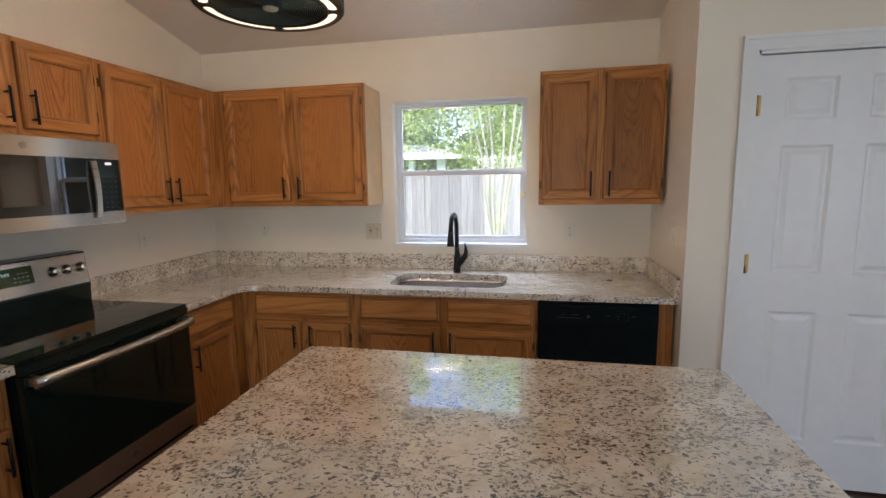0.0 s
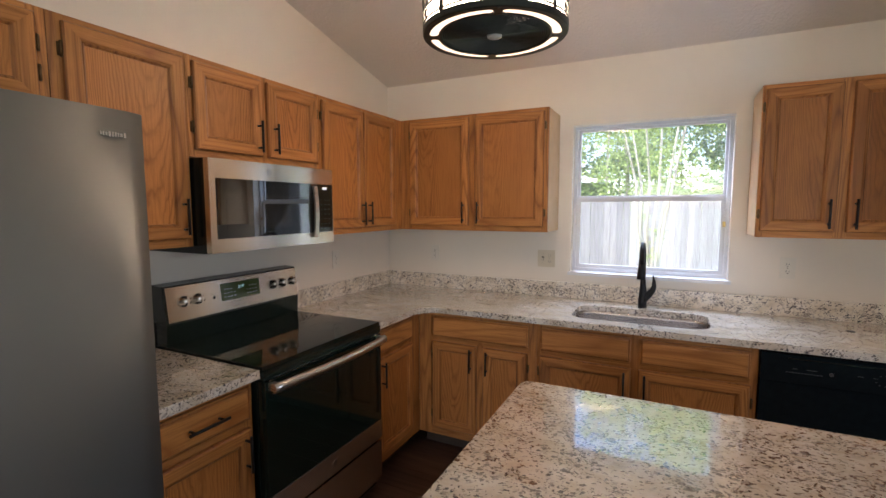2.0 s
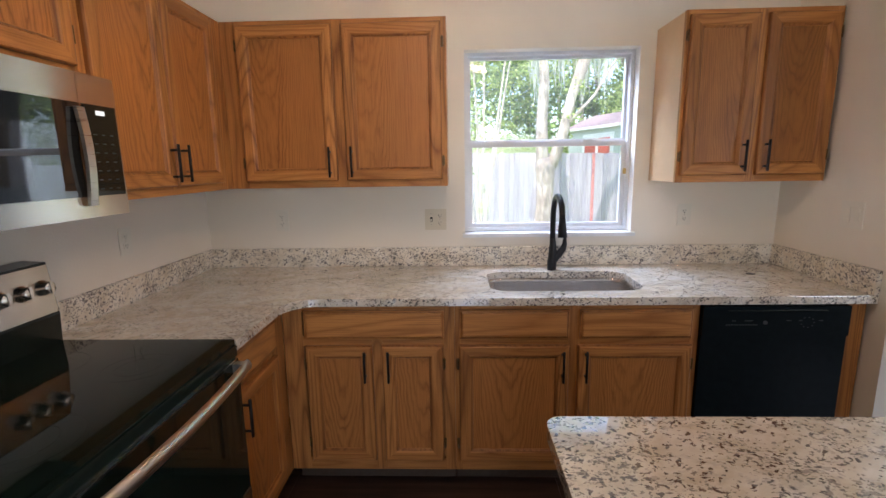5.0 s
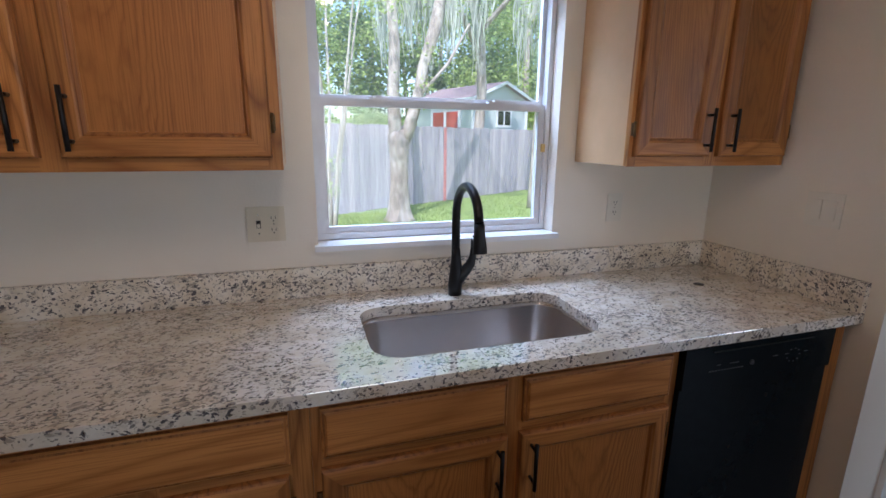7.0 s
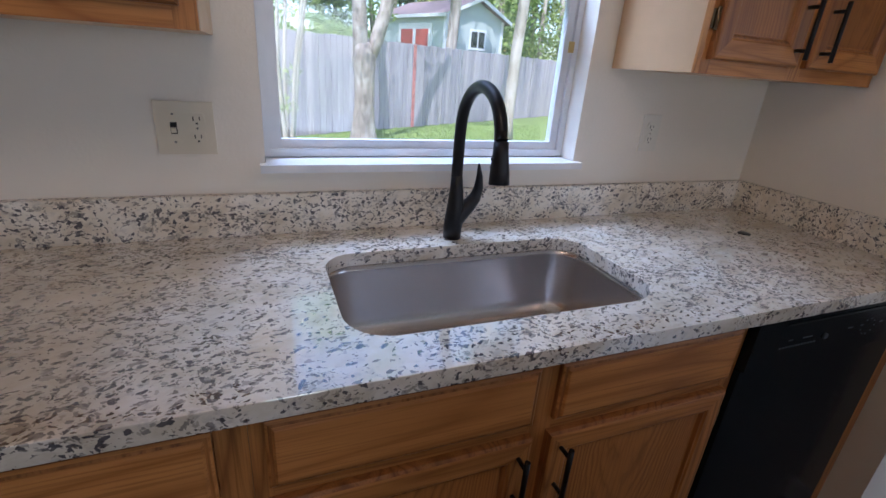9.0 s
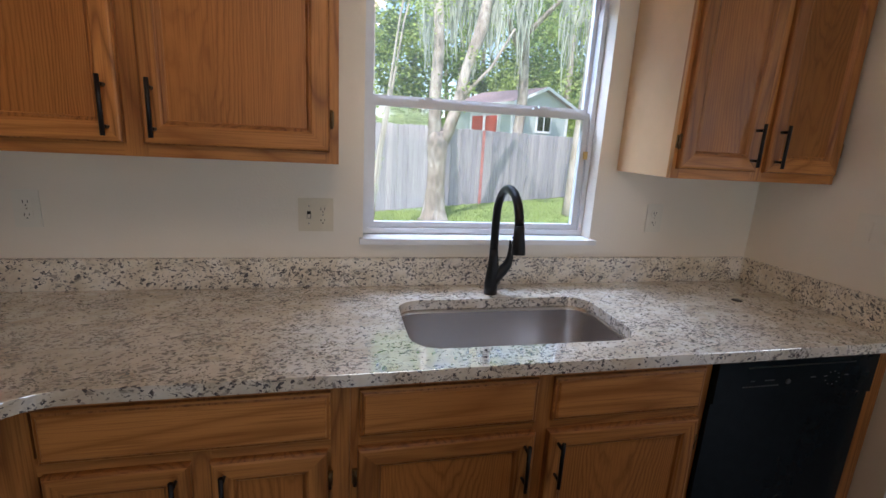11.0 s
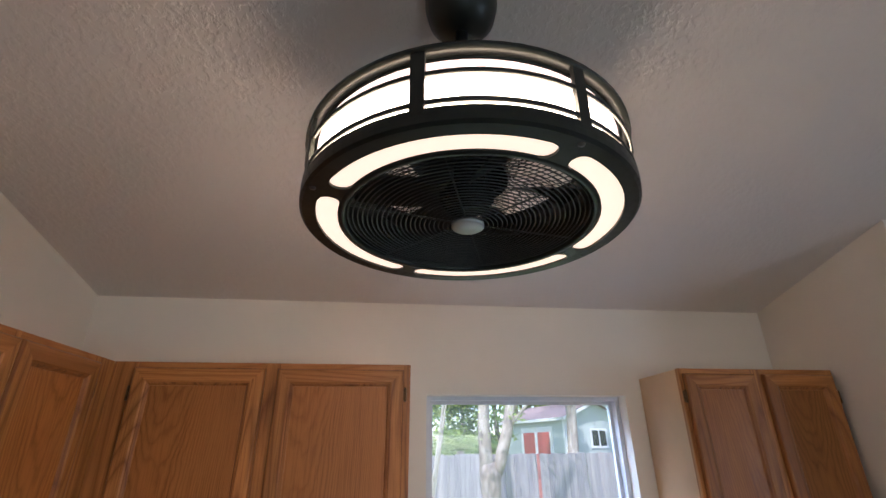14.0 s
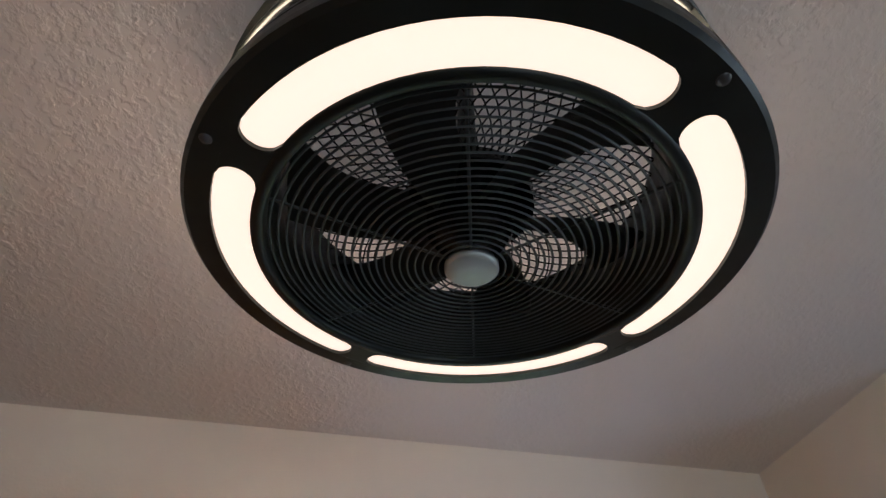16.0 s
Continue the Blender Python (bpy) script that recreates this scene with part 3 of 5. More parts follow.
for a, b in pcols:
    for c, d in prows:
        bm = bmesh.new()
        ring_rects(bm, a, b, c, d, [(0, 0), (0.012, 0.009), (0.022, 0.009), (0.042, 0.0015)])
        part("door_panel", bm, DOORW, door)
for z in (1.80, 1.09, 0.22):
    bm = bmesh.new()
    tube(bm, (-0.004, -0.006, z - 0.045), (-0.004, -0.006, z + 0.045), 0.006, seg=10)
    bx(bm, -0.012, 0.012, -0.0035, -0.0005, z - 0.044, z + 0.044)
    part("hinge", bm, BRASS, door, "aged brass butt hinge")
bm = bmesh.new()
lathe(bm, [(0, 0.062), (0.018, 0.06), (0.027, 0.045), (0.024, 0.03), (0.011, 0.022), (0.011, 0.008), (0.031, 0.006), (0.032, 0.0), (0, 0)], seg=24)
part("door_knob", bm, BRASS, door, "round brass knob", at=pose(DW - 0.07, 0, 0.94, 90, 0, 0))

# ---- baseboards ----
def baseboard(name, x0, x1, y0, y1):
    bm = bmesh.new()
    bx(bm, x0, x1, y0, y1, 0.0, 0.078)
    if x1 - x0 > y1 - y0:
        bx(bm, x0, x1, y0 + 0.004, y1, 0.078, 0.088)
    else:
        bx(bm, x0 + 0.004 * (x0 > 1), x1, y0, y1, 0.078, 0.088)
    return structure(part(name, bm, WHITE, bevel=0.002))


baseboard("baseboard", RX - 0.012, DX0 - 0.064, RY - 0.013, RY - 0.001)
baseboard("baseboard", DX1 + 0.064, EAST - 0.014, RY - 0.013, RY - 0.001)
baseboard("baseboard", RX - 0.013, RX - 0.001, RY - 0.001, -0.648)
baseboard("baseboard", 0.001, 0.013, SOUTH + 0.01, -3.26)
baseboard("baseboard", EAST - 0.013, EAST - 0.001, SOUTH + 0.01, RY - 0.015)

# ---- kitchen window ----
win = thing("window_1", "white aluminium single hung window with a marble sill", "window")
win["kind"] = "structure"
FY = 0.078
fx0, fx1, fz0, fz1 = WX0 + 0.001, WX1 - 0.001, WZ0 + 0.001, WZ1 - 0.001
bm = bmesh.new()
for a0, a1, b0, b1 in ((fx0, fx0 + 0.018, fz0, fz1), (fx1 - 0.018, fx1, fz0, fz1), (fx0 + 0.018, fx1 - 0.018, fz1 - 0.016, fz1), (fx0 + 0.018, fx1 - 0.018, fz0, fz0 + 0.020)):
    bx(bm, a0, a1, FY - 0.012, 0.135, b0, b1)
for a0, a1 in ((fx0 + 0.0182, fx0 + 0.023), (fx1 - 0.023, fx1 - 0.0182)):
    bx(bm, a0, a1, FY + 0.0245, FY + 0.0255, fz0 + 0.020, fz1 - 0.016)
part("window_frame", bm, VINYL, win, bevel=0.002)
boxes("sash_lower", [(fx0 + 0.0182, fx0 + 0.042, FY, FY + 0.024, fz0 + 0.020, 1.570), (fx1 - 0.042, fx1 - 0.0182, FY, FY + 0.024, fz0 + 0.020, 1.570),
                     (fx0 + 0.042, fx1 - 0.042, FY, FY + 0.024, fz0 + 0.0202, fz0 + 0.042), (fx0 + 0.042, fx1 - 0.042, FY, FY + 0.024, 1.546, 1.570)], VINYL, win, bevel=0.0015)
boxes("sash_upper", [(fx0 + 0.0182, fx0 + 0.034, FY + 0.026, FY + 0.046, 1.565, fz1 - 0.016), (fx1 - 0.034, fx1 - 0.0182, FY + 0.026, FY + 0.046, 1.565, fz1 - 0.016),
                     (fx0 + 0.034, fx1 - 0.034, FY + 0.026, FY + 0.046, fz1 - 0.030, fz1 - 0.0162), (fx0 + 0.0184, fx1 - 0.0184, FY + 0.0262, FY + 0.046, 1.557, 1.585)], VINYL, win, bevel=0.0015)
for nm, y, z0, z1, inset in (("pane", FY + 0.012, fz0 + 0.038, 1.549, 0.038), ("pane", FY + 0.036, 1.582, fz1 - 0.027, 0.031)):
    pane = boxes(nm, [(fx0 + inset, fx1 - inset, y - 0.0015, y + 0.0015, z0, z1)], GLAREGLASS, win, "clear window glass with a faint glare haze mixed in")
    pane.visible_shadow = False
for x in (1.64, 2.08):
    boxes("sash_lock", [(x - 0.032, x + 0.032, FY + 0.002, FY + 0.022, 1.5702, 1.577), (x - 0.012, x + 0.012, FY - 0.006, FY + 0.012, 1.5765, 1.584)], VINYL, win, "small white cam lock", bevel=0.002)
boxes("sash_latch", [(fx1 - 0.034, fx1 - 0.018, FY - 0.018, FY - 0.012, 1.395, 1.425)], BRASS, win, "small yellowed latch")
bm = bmesh.new()
bx(bm, WX0 + 0.001, WX1 - 0.001, -0.002, 0.136, WZ0 - 0.020, WZ0 - 0.001)
bx(bm, WX0 - 0.012, WX1 + 0.014, -0.030, -0.001, WZ0 - 0.020, WZ0 - 0.001)
part("window_sill", bm, MARBLE, win, "white marble sill", bevel=0.004)
# glass of the assumed east opening, out of view
for name, spec in (("window_2", (EAST + 0.07, EAST + 0.08, -3.84, -2.76, 0.61, 2.19)),):
    w2 = boxes(name, [spec], GLASS)
    w2.visible_shadow = False
    structure(w2)

# ---- cabinets ----
def pull(parent, x, y, z, length=0.138, across=False):
    """A black bar pull on two posts, its middle at x, z, on a face at y."""
    bm = bmesh.new()
    h = length / 2
    p = h - 0.021
    if across:
        tube(bm, (-h, -0.03, 0), (h, -0.03, 0), 0.0055, seg=10)
        for s in (-p, p):
            tube(bm, (s, 0, 0), (s, -0.03, 0), 0.0045, seg=8)
    else:
        tube(bm, (0, -0.03, -h), (0, -0.03, h), 0.0055, seg=10)
        for s in (-p, p):
            tube(bm, (0, 0, s), (0, -0.03, s), 0.0045, seg=8)
    return part("handle", bm, BLACKM, parent, "matte black bar pull", at=pose(x, y, z))


def cab_door(cab, x0, x1, z0, z1, face, handle=None, hinge="l", low=False, worn=False, hz=None):
    w, h = x1 - x0, z1 - z0
    bm = bmesh.new()
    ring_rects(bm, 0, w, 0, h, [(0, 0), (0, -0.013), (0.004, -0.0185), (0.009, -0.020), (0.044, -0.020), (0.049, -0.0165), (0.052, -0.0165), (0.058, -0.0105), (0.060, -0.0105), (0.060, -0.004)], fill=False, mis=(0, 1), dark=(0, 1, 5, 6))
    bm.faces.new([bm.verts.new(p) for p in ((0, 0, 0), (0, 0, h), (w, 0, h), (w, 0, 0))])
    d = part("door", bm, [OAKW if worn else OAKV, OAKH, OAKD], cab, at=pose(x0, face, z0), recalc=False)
    bm = bmesh.new()
    bx(bm, 0.0602, w - 0.0602, -0.0095, -0.002, 0.0602, h - 0.0602)
    part("panel", bm, OAKPW if worn else OAKP, d)
    if handle:
        hx = 0.030 if handle == "l" else w - 0.030
        hzz = hz if hz is not None else (h - 0.085 if low else 0.085)
        pull(d, hx, -0.020, hzz)
    hx = -0.0055 if hinge == "l" else w + 0.0055
    if hinge:
        for z in (0.085, h - 0.085):
            bm = bmesh.new()
            tube(bm, (hx, -0.010, z - 0.024), (hx, -0.010, z + 0.024), 0.0042, seg=8)
            bx(bm, hx - 0.007, hx + 0.007, -0.006, -0.0005, z - 0.020, z + 0.020)
            part("hinge", bm, HINGEM, d, "antique brass hinge")
    return d


def drawer_front(cab, x0, x1, z0, z1, face, handle=False):
    w, h = x1 - x0, z1 - z0
    bm = bmesh.new()
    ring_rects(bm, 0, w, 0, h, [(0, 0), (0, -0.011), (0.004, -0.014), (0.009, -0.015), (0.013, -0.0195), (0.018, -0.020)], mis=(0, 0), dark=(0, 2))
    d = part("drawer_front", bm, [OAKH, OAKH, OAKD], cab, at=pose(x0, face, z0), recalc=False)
    if handle:
        pull(d, w / 2, -0.020, h / 2, 0.15, True)
    return d


def carcass(cab, w, depth, z0, z1, stiles, rails, side=OAKEDGE, kick=0.0, top=None):
    """Box and face frame: stiles (x0, x1), rails (x0, x1, z0, z1), the face at y = -depth."""
    boxes("body", [(0.001, w - 0.001, -depth + 0.019, -0.002, z0 + 0.001, (top or z1) - 0.001)], side, cab)
    if kick:
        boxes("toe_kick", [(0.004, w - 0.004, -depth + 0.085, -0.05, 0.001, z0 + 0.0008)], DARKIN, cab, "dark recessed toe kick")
    bm = bmesh.new()
    for a, b in stiles:
        bx(bm, a, b, -depth, -depth + 0.0188, z0, z1, 0)
    for a, b, c, d in rails:
        bx(bm, a, b, -depth + 0.0004, -depth + 0.0186, c, d, 1)
    part("face_frame", bm, [OAKV, OAKH], cab)


BZ0, BZ1 = 0.10, 0.879
UD, BD = 0.305, 0.61
DRZ = (0.727, 0.853)
DOZ = (0.152, 0.697)


def back(x):
    return pose(x, -0.001, 0)


def left(y):
    return pose(0.001, y, 0, 0, 0, 90)


c = thing("base_cabinet", "honey oak base cabinet, one drawer over two doors beside the corner", "kitchen cabinet", back(0.613))
carcass(c, 0.742, BD, BZ0, BZ1, ((0, 0.085), (0.698, 0.742), (0.385, 0.430)), ((0.085, 0.385, 0.12, 0.155), (0.430, 0.698, 0.12, 0.155), (0.085, 0.698, 0.69, 0.735), (0.085, 0.698, 0.845, BZ1), (0.0, 0.742, BZ0, 0.12)), kick=1)
drawer_front(c, 0.097, 0.697, *DRZ, -BD)
cab_door(c, 0.097, 0.387, *DOZ, -BD, "r", "l", True)
cab_door(c, 0.428, 0.690, *DOZ, -BD, "l", "r", True)

c = thing("base_cabinet", "honey oak sink base cabinet with two false drawer fronts", "kitchen cabinet", back(1.356))
carcass(c, 1.022, BD, BZ0, BZ1, ((0, 0.028), (0.480, 0.532), (0.988, 1.022)), ((0.028, 0.480, 0.12, 0.155), (0.532, 0.988, 0.12, 0.155), (0.028, 0.988, 0.69, 0.735), (0.028, 0.988, 0.845, BZ1), (0, 1.022, BZ0, 0.12)), kick=1, top=0.66)
drawer_front(c, 0.022, 0.482, *DRZ, -BD)
drawer_front(c, 0.528, 0.992, *DRZ, -BD)
cab_door(c, 0.018, 0.486, *DOZ, -BD, "r", "l", True)
cab_door(c, 0.522, 0.996, *DOZ, -BD, "l", "r", True)

tagged(boxes("end_panel", [(2.981, 3.048, -0.612, -0.004, 0.002, 0.878)], OAKV, bevel=0.001), "narrow oak end panel beside the dishwasher", "cabinet panel")

c = thing("base_cabinet", "narrow honey oak base cabinet between the range and the corner", "kitchen cabinet", left(-1.106))
carcass(c, 0.494, BD, BZ0, BZ1, ((0, 0.03), (0.375, 0.494)), ((0.03, 0.375, 0.12, 0.155), (0.03, 0.375, 0.69, 0.735), (0.03, 0.375, 0.845, BZ1), (0, 0.494, BZ0, 0.12)), kick=1)
drawer_front(c, 0.018, 0.388, *DRZ, -BD)
cab_door(c, 0.018, 0.388, *DOZ, -BD, "l", "r", True)

c = thing("base_cabinet", "honey oak base cabinet with one drawer beside the refrigerator", "kitchen cabinet", left(-2.316))
carcass(c, 0.420, BD, BZ0, BZ1, ((0, 0.035), (0.385, 0.420)), ((0.035, 0.385, 0.12, 0.155), (0.035, 0.385, 0.69, 0.735), (0.035, 0.385, 0.845, BZ1), (0, 0.420, BZ0, 0.12)), kick=1)
drawer_front(c, 0.022, 0.402, *DRZ, -BD, True)
cab_door(c, 0.022, 0.402, *DOZ, -BD, "r", "l", True)

UZ0, UZ1 = 1.360, 2.102
UDZ = (1.392, 2.081)
c = thing("upper_cabinet", "honey oak two door wall cabinet beside the window", "kitchen cabinet", back(0.308))
carcass(c, 1.020, UD, UZ0, UZ1, ((0, 0.082), (0.502, 0.556), (0.985, 1.020)), ((0.082, 0.502, UZ0, 1.40), (0.556, 0.985, UZ0, 1.40), (0.082, 0.502, 2.07, UZ1), (0.556, 0.985, 2.07, UZ1)), side=VENEER)
cab_door(c, 0.074, 0.508, *UDZ, -UD, "r", "l")
cab_door(c, 0.550, 0.996, *UDZ, -UD, "l", "r")

c = thing("upper_cabinet", "weathered oak two door wall cabinet with pale veneer sides", "kitchen cabinet", back(2.376))
carcass(c, 0.668, UD, UZ0, UZ1, ((0, 0.03), (0.305, 0.356), (0.64, 0.668)), ((0.03, 0.305, UZ0, 1.40), (0.356, 0.64, UZ0, 1.40), (0.03, 0.305, 2.07, UZ1), (0.356, 0.64, 2.07, UZ1)), side=VENEER)
cab_door(c, 0.014, 0.312, *UDZ, -UD, "r", "l", worn=True)
cab_door(c, 0.350, 0.654, *UDZ, -UD, "l", "r", worn=True)

c = thing("upper_cabinet", "honey oak corner wall cabinet with two tall doors beside the microwave", "kitchen cabinet", left(-1.148))
carcass(c, 1.146, UD, UZ0, UZ1, ((0, 0.03), (0.376, 0.396), (0.735, 0.844)), ((0.03, 0.376, UZ0, 1.40), (0.396, 0.735, UZ0, 1.40), (0.03, 0.376, 2.07, UZ1), (0.396, 0.735, 2.07, UZ1)))
cab_door(c, 0.026, 0.383, *UDZ, -UD, "r", "l")
cab_door(c, 0.390, 0.742, *UDZ, -UD, "l", "r")

c = thing("upper_cabinet", "short honey oak wall cabinet above the microwave", "kitchen cabinet", left(-1.882))
carcass(c, 0.732, UD, 1.712, UZ1, ((0, 0.03), (0.348, 0.394), (0.70, 0.732)), ((0.03, 0.348, 1.712, 1.755), (0.394, 0.70, 1.712, 1.755), (0.03, 0.348, 2.07, UZ1), (0.394, 0.70, 2.07, UZ1)))
cab_door(c, 0.022, 0.354, 1.742, 2.081, -UD, "r", "l")
cab_door(c, 0.388, 0.716, 1.742, 2.081, -UD, "l", "r")

c = thing("upper_cabinet", "tall single door honey oak wall cabinet next to the microwave", "kitchen cabinet", left(-2.322))
carcass(c, 0.438, UD, UZ0, UZ1, ((0, 0.045), (0.405, 0.438)), ((0.045, 0.405, UZ0, 1.40), (0.045, 0.405, 2.07, UZ1)))
cab_door(c, 0.036, 0.422, *UDZ, -UD, "r", "l")

c = thing("upper_cabinet", "short honey oak wall cabinet above the refrigerator", "kitchen cabinet", left(-3.240))
carcass(c, 0.916, UD, 1.800, UZ1, ((0, 0.03), (0.435, 0.480), (0.87, 0.916)), ((0.03, 0.435, 1.80, 1.84), (0.480, 0.87, 1.80, 1.84), (0.03, 0.435, 2.07, UZ1), (0.480, 0.87, 2.07, UZ1)))
cab_door(c, 0.022, 0.442, 1.825, 2.081, -UD, "r", "l")
cab_door(c, 0.474, 0.886, 1.825, 2.081, -UD, "l", "r")

# ---- worktops ----
SX0, SX1, SY0, SY1 = 1.515, 2.195, -0.545, -0.180
CT0, CT1 = 0.880, 0.914
outline = [(0.001, -1.110), (0.662, -1.110)]
outline += [(0.662 + 0.13 * (1 - math.cos(radians(a))), -0.782 + 0.13 * math.sin(radians(a))) for a in range(0, 91, 10)]
outline += [(3.058, -0.652), (3.058, -0.001), (0.001, -0.001)]
hole = rounded(SX0, SX1, SY0, SY1, [0.075, 0.075, 0.085, 0.10], 8)
bm = bmesh.new()
slab(bm, outline, CT0, CT1, hole)
tagged(part("worktop", bm, GRANITE, bevel=0.002), "L shaped speckled cream granite worktop with a sink cutout", "worktop")
bm = bmesh.new()
slab(bm, [(0.001, -2.318), (0.657, -2.318), (0.657, -1.892), (0.001, -1.892)], CT0, CT1)
tagged(part("worktop", bm, GRANITE, bevel=0.002), "short speckled granite worktop between range and refrigerator", "worktop")
for nm, spec, lab in (("backsplash", (0.022, 3.036, -0.021, -0.001, CT1 + 0.0005, 1.016), "low granite backsplash strip under the window"),
                      ("backsplash", (0.001, 0.021, -1.108, -0.001, CT1 + 0.0005, 1.016), "low granite backsplash strip in the corner"),
                      ("backsplash", (0.001, 0.021, -2.316, -1.894, CT1 + 0.0005, 1.016), "short granite backsplash behind the small worktop"),
                      ("backsplash", (3.037, 3.059, -0.650, -0.001, CT1 + 0.0005, 1.016), "granite side splash at the worktop end")):
    tagged(boxes(nm, [spec], GRANITEB, bevel=0.003), lab, "backsplash")

# ---- island ----
isl = thing("island", "kitchen island with a polished speckled granite top and oak base", "kitchen island")
bm = bmesh.new()
slab(bm, rounded(1.558, 2.935, -2.46, -1.558, 0.035, 6), CT0, CT1)
part("top", bm, GRANITE, isl, "polished cream granite slab", bevel=0.004)
boxes("base", [(1.60, 2.895, -2.26, -1.60, 0.10, 0.879)], OAKEDGE, isl, "oak panelled island base", bevel=0.002)
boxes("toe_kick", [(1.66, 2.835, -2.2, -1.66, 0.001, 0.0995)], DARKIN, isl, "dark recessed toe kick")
for x0, x1 in ((1.62, 2.235), (2.26, 2.875)):
    bm = bmesh.new()
    ring_rects(bm, 0, x1 - x0, 0, 0.70, [(0, 0), (0, -0.012), (0.006, -0.018), (0.05, -0.018), (0.06, -0.010)], mis=(0, 1))
    part("panel", bm, [OAKV, OAKH], isl, at=pose(x1, -1.60, 0.14, 0, 0, 180), recalc=False)

# ---- sink and faucet ----
sink = thing("sink", "single bowl undermount stainless steel kitchen sink, empty", "sink")
bm = bmesh.new()
levels = [(0.879, -0.030), (0.8785, 0.004), (0.860, 0.004), (0.74, -0.004), (0.715, -0.010), (0.700, -0.026), (0.693, -0.052), (0.690, -0.10)]
loops = []
for z, o in levels:
    r = max(0.03, 0.085 + o)
    loops.append([bm.verts.new((x, y, z)) for x, y in rounded(SX0 - o, SX1 + o, SY0 - o, SY1 + o, [0.075 + max(o, -0.04)] * 2 + [0.09 + max(o, -0.04)] * 2, 8)])
for v, w in zip(loops[0], loops[1]):
    v.co = w.co + (w.co - Vector(((SX0 + SX1) / 2, (SY0 + SY1) / 2, w.co.z))).normalized() * 0.025
    v.co.z = 0.8788
for a, b in zip(loops, loops[1:]):
    n = len(a)
    for i in range(n):
        f = bm.faces.new((a[i], a[(i + 1) % n], b[(i + 1) % n], b[i]))
        f.smooth = True
bm.faces.new(loops[-1][::-1])
part("basin", bm, SINKM, sink, "brushed steel basin", recalc=False)
bm = bmesh.new()
lathe(bm, [(0, 0.6915), (0.022, 0.692), (0.036, 0.6945), (0.043, 0.6935), (0.045, 0.6908)], (1.86, -0.30, 0), 32)
part("drain", bm, CHROME, sink, "round steel strainer")

tap = thing("faucet", "matte black gooseneck pull down faucet with a horn shaped lever", "faucet", pose(1.860, -0.125, CT1 + 0.0003))
bm = bmesh.new()
sweep(bm, [(0, 0, 0), (0, 0, 0.035), (0.003, 0, 0.09), (0.002, 0, 0.135), (0.0, 0, 0.17)], [0.0235, 0.0245, 0.0215, 0.0165, 0.014], 20)
part("body", bm, BLACKM, tap)
bm = bmesh.new()
pts = [(0, 0, 0.165), (0, 0, 0.21), (0, 0, 0.250), (0, -0.001, 0.272)]
pts += [(0, -0.105 + 0.104 * math.cos(radians(a)), 0.281 + 0.104 * math.sin(radians(a))) for a in range(10, 176, 11)]
pts += [(0, -0.211, 0.287)]
sweep(bm, pts, [0.0142] * len(pts), 16)
part("neck", bm, BLACKM, tap)
bm = bmesh.new()
sweep(bm, [(0, -0.2112, 0.2865), (0, -0.214, 0.262), (0.0, -0.219, 0.225), (0, -0.222, 0.200)], [0.0152, 0.0165, 0.0205, 0.022], 18)
head = part("spray_head", bm, BLACKM, tap, "flared black spray head")
bm = bmesh.new()
for z in (0.252, 0.236):
    tube(bm, (-0.0165, -0.216, z), (-0.0205, -0.217, z), 0.0035, seg=8)
part("spray_button", bm, GREYP, head, "two small buttons")
bm = bmesh.new()
sweep(bm, [(0.004, 0, 0.045), (0.018, 0, 0.066), (0.038, -0.002, 0.086), (0.054, -0.004, 0.108), (0.061, -0.006, 0.135), (0.060, -0.008, 0.165), (0.054, -0.010, 0.198)], [0.0225, 0.0225, 0.0195, 0.0160, 0.0125, 0.0085, 0.0025], 14)
part("lever", bm, BLACKM, tap, "curved black horn lever")

# a round hole cover left on the worktop
bm = bmesh.new()
lathe(bm, [(0, 0.003), (0.014, 0.003), (0.019, 0.001), (0.019, 0)], (2.79, -0.262, CT1 + 0.0002), 20)
tagged(part("worktop_stain", bm, SLOTM), "small dark disc on the granite worktop", "cover disc")

# ---- dishwasher ----
dw = thing("dishwasher", "black built in dishwasher with a control strip, door closed", "dishwasher", back(2.381))
boxes("body", [(0.004, 0.594, -0.575, -0.02, 0.10, 0.872)], BLACKP, dw)
boxes("door", [(0.003, 0.595, -0.622, -0.578, 0.125, 0.735)], DWM, dw, bevel=0.006)
cp = boxes("control_panel", [(0.003, 0.595, -0.630, -0.578, 0.738, 0.866)], DWM, dw, bevel=0.007)
boxes("grip", [(0.10, 0.50, -0.6325, -0.6302, 0.846, 0.852)], BLACKP, cp)
boxes("kick_plate", [(0.006, 0.592, -0.545, -0.53, 0.004, 0.099)], BLACKP, dw)
bm = bmesh.new()
for i in range(12):
    bx(bm, 0.095 + i * 0.011, 0.103 + i * 0.011, -0.6308, -0.6301, 0.785, 0.789)
for x, w in ((0.12, 0.016), (0.17, 0.035), (0.34, 0.02), (0.39, 0.012), (0.47, 0.016)):
    bx(bm, x, x + w, -0.6308, -0.6301, 0.803, 0.806)
for a in range(0, 360, 40):
    x, z = 0.425 + 0.026 * math.cos(radians(a)), 0.797 + 0.022 * math.sin(radians(a))
    bx(bm, x - 0.003, x + 0.003, -0.6308, -0.6301, z - 0.0015, z + 0.0015)
tagged(part("marking", bm, GREYP, cp, "faint grey printed legends"), kind="stuff")
bm = bmesh.new()
tube(bm, (0.255, -0.6302, 0.797), (0.255, -0.634, 0.797), 0.008, seg=16)
part("button", bm, GREYP, cp, "round latch light")

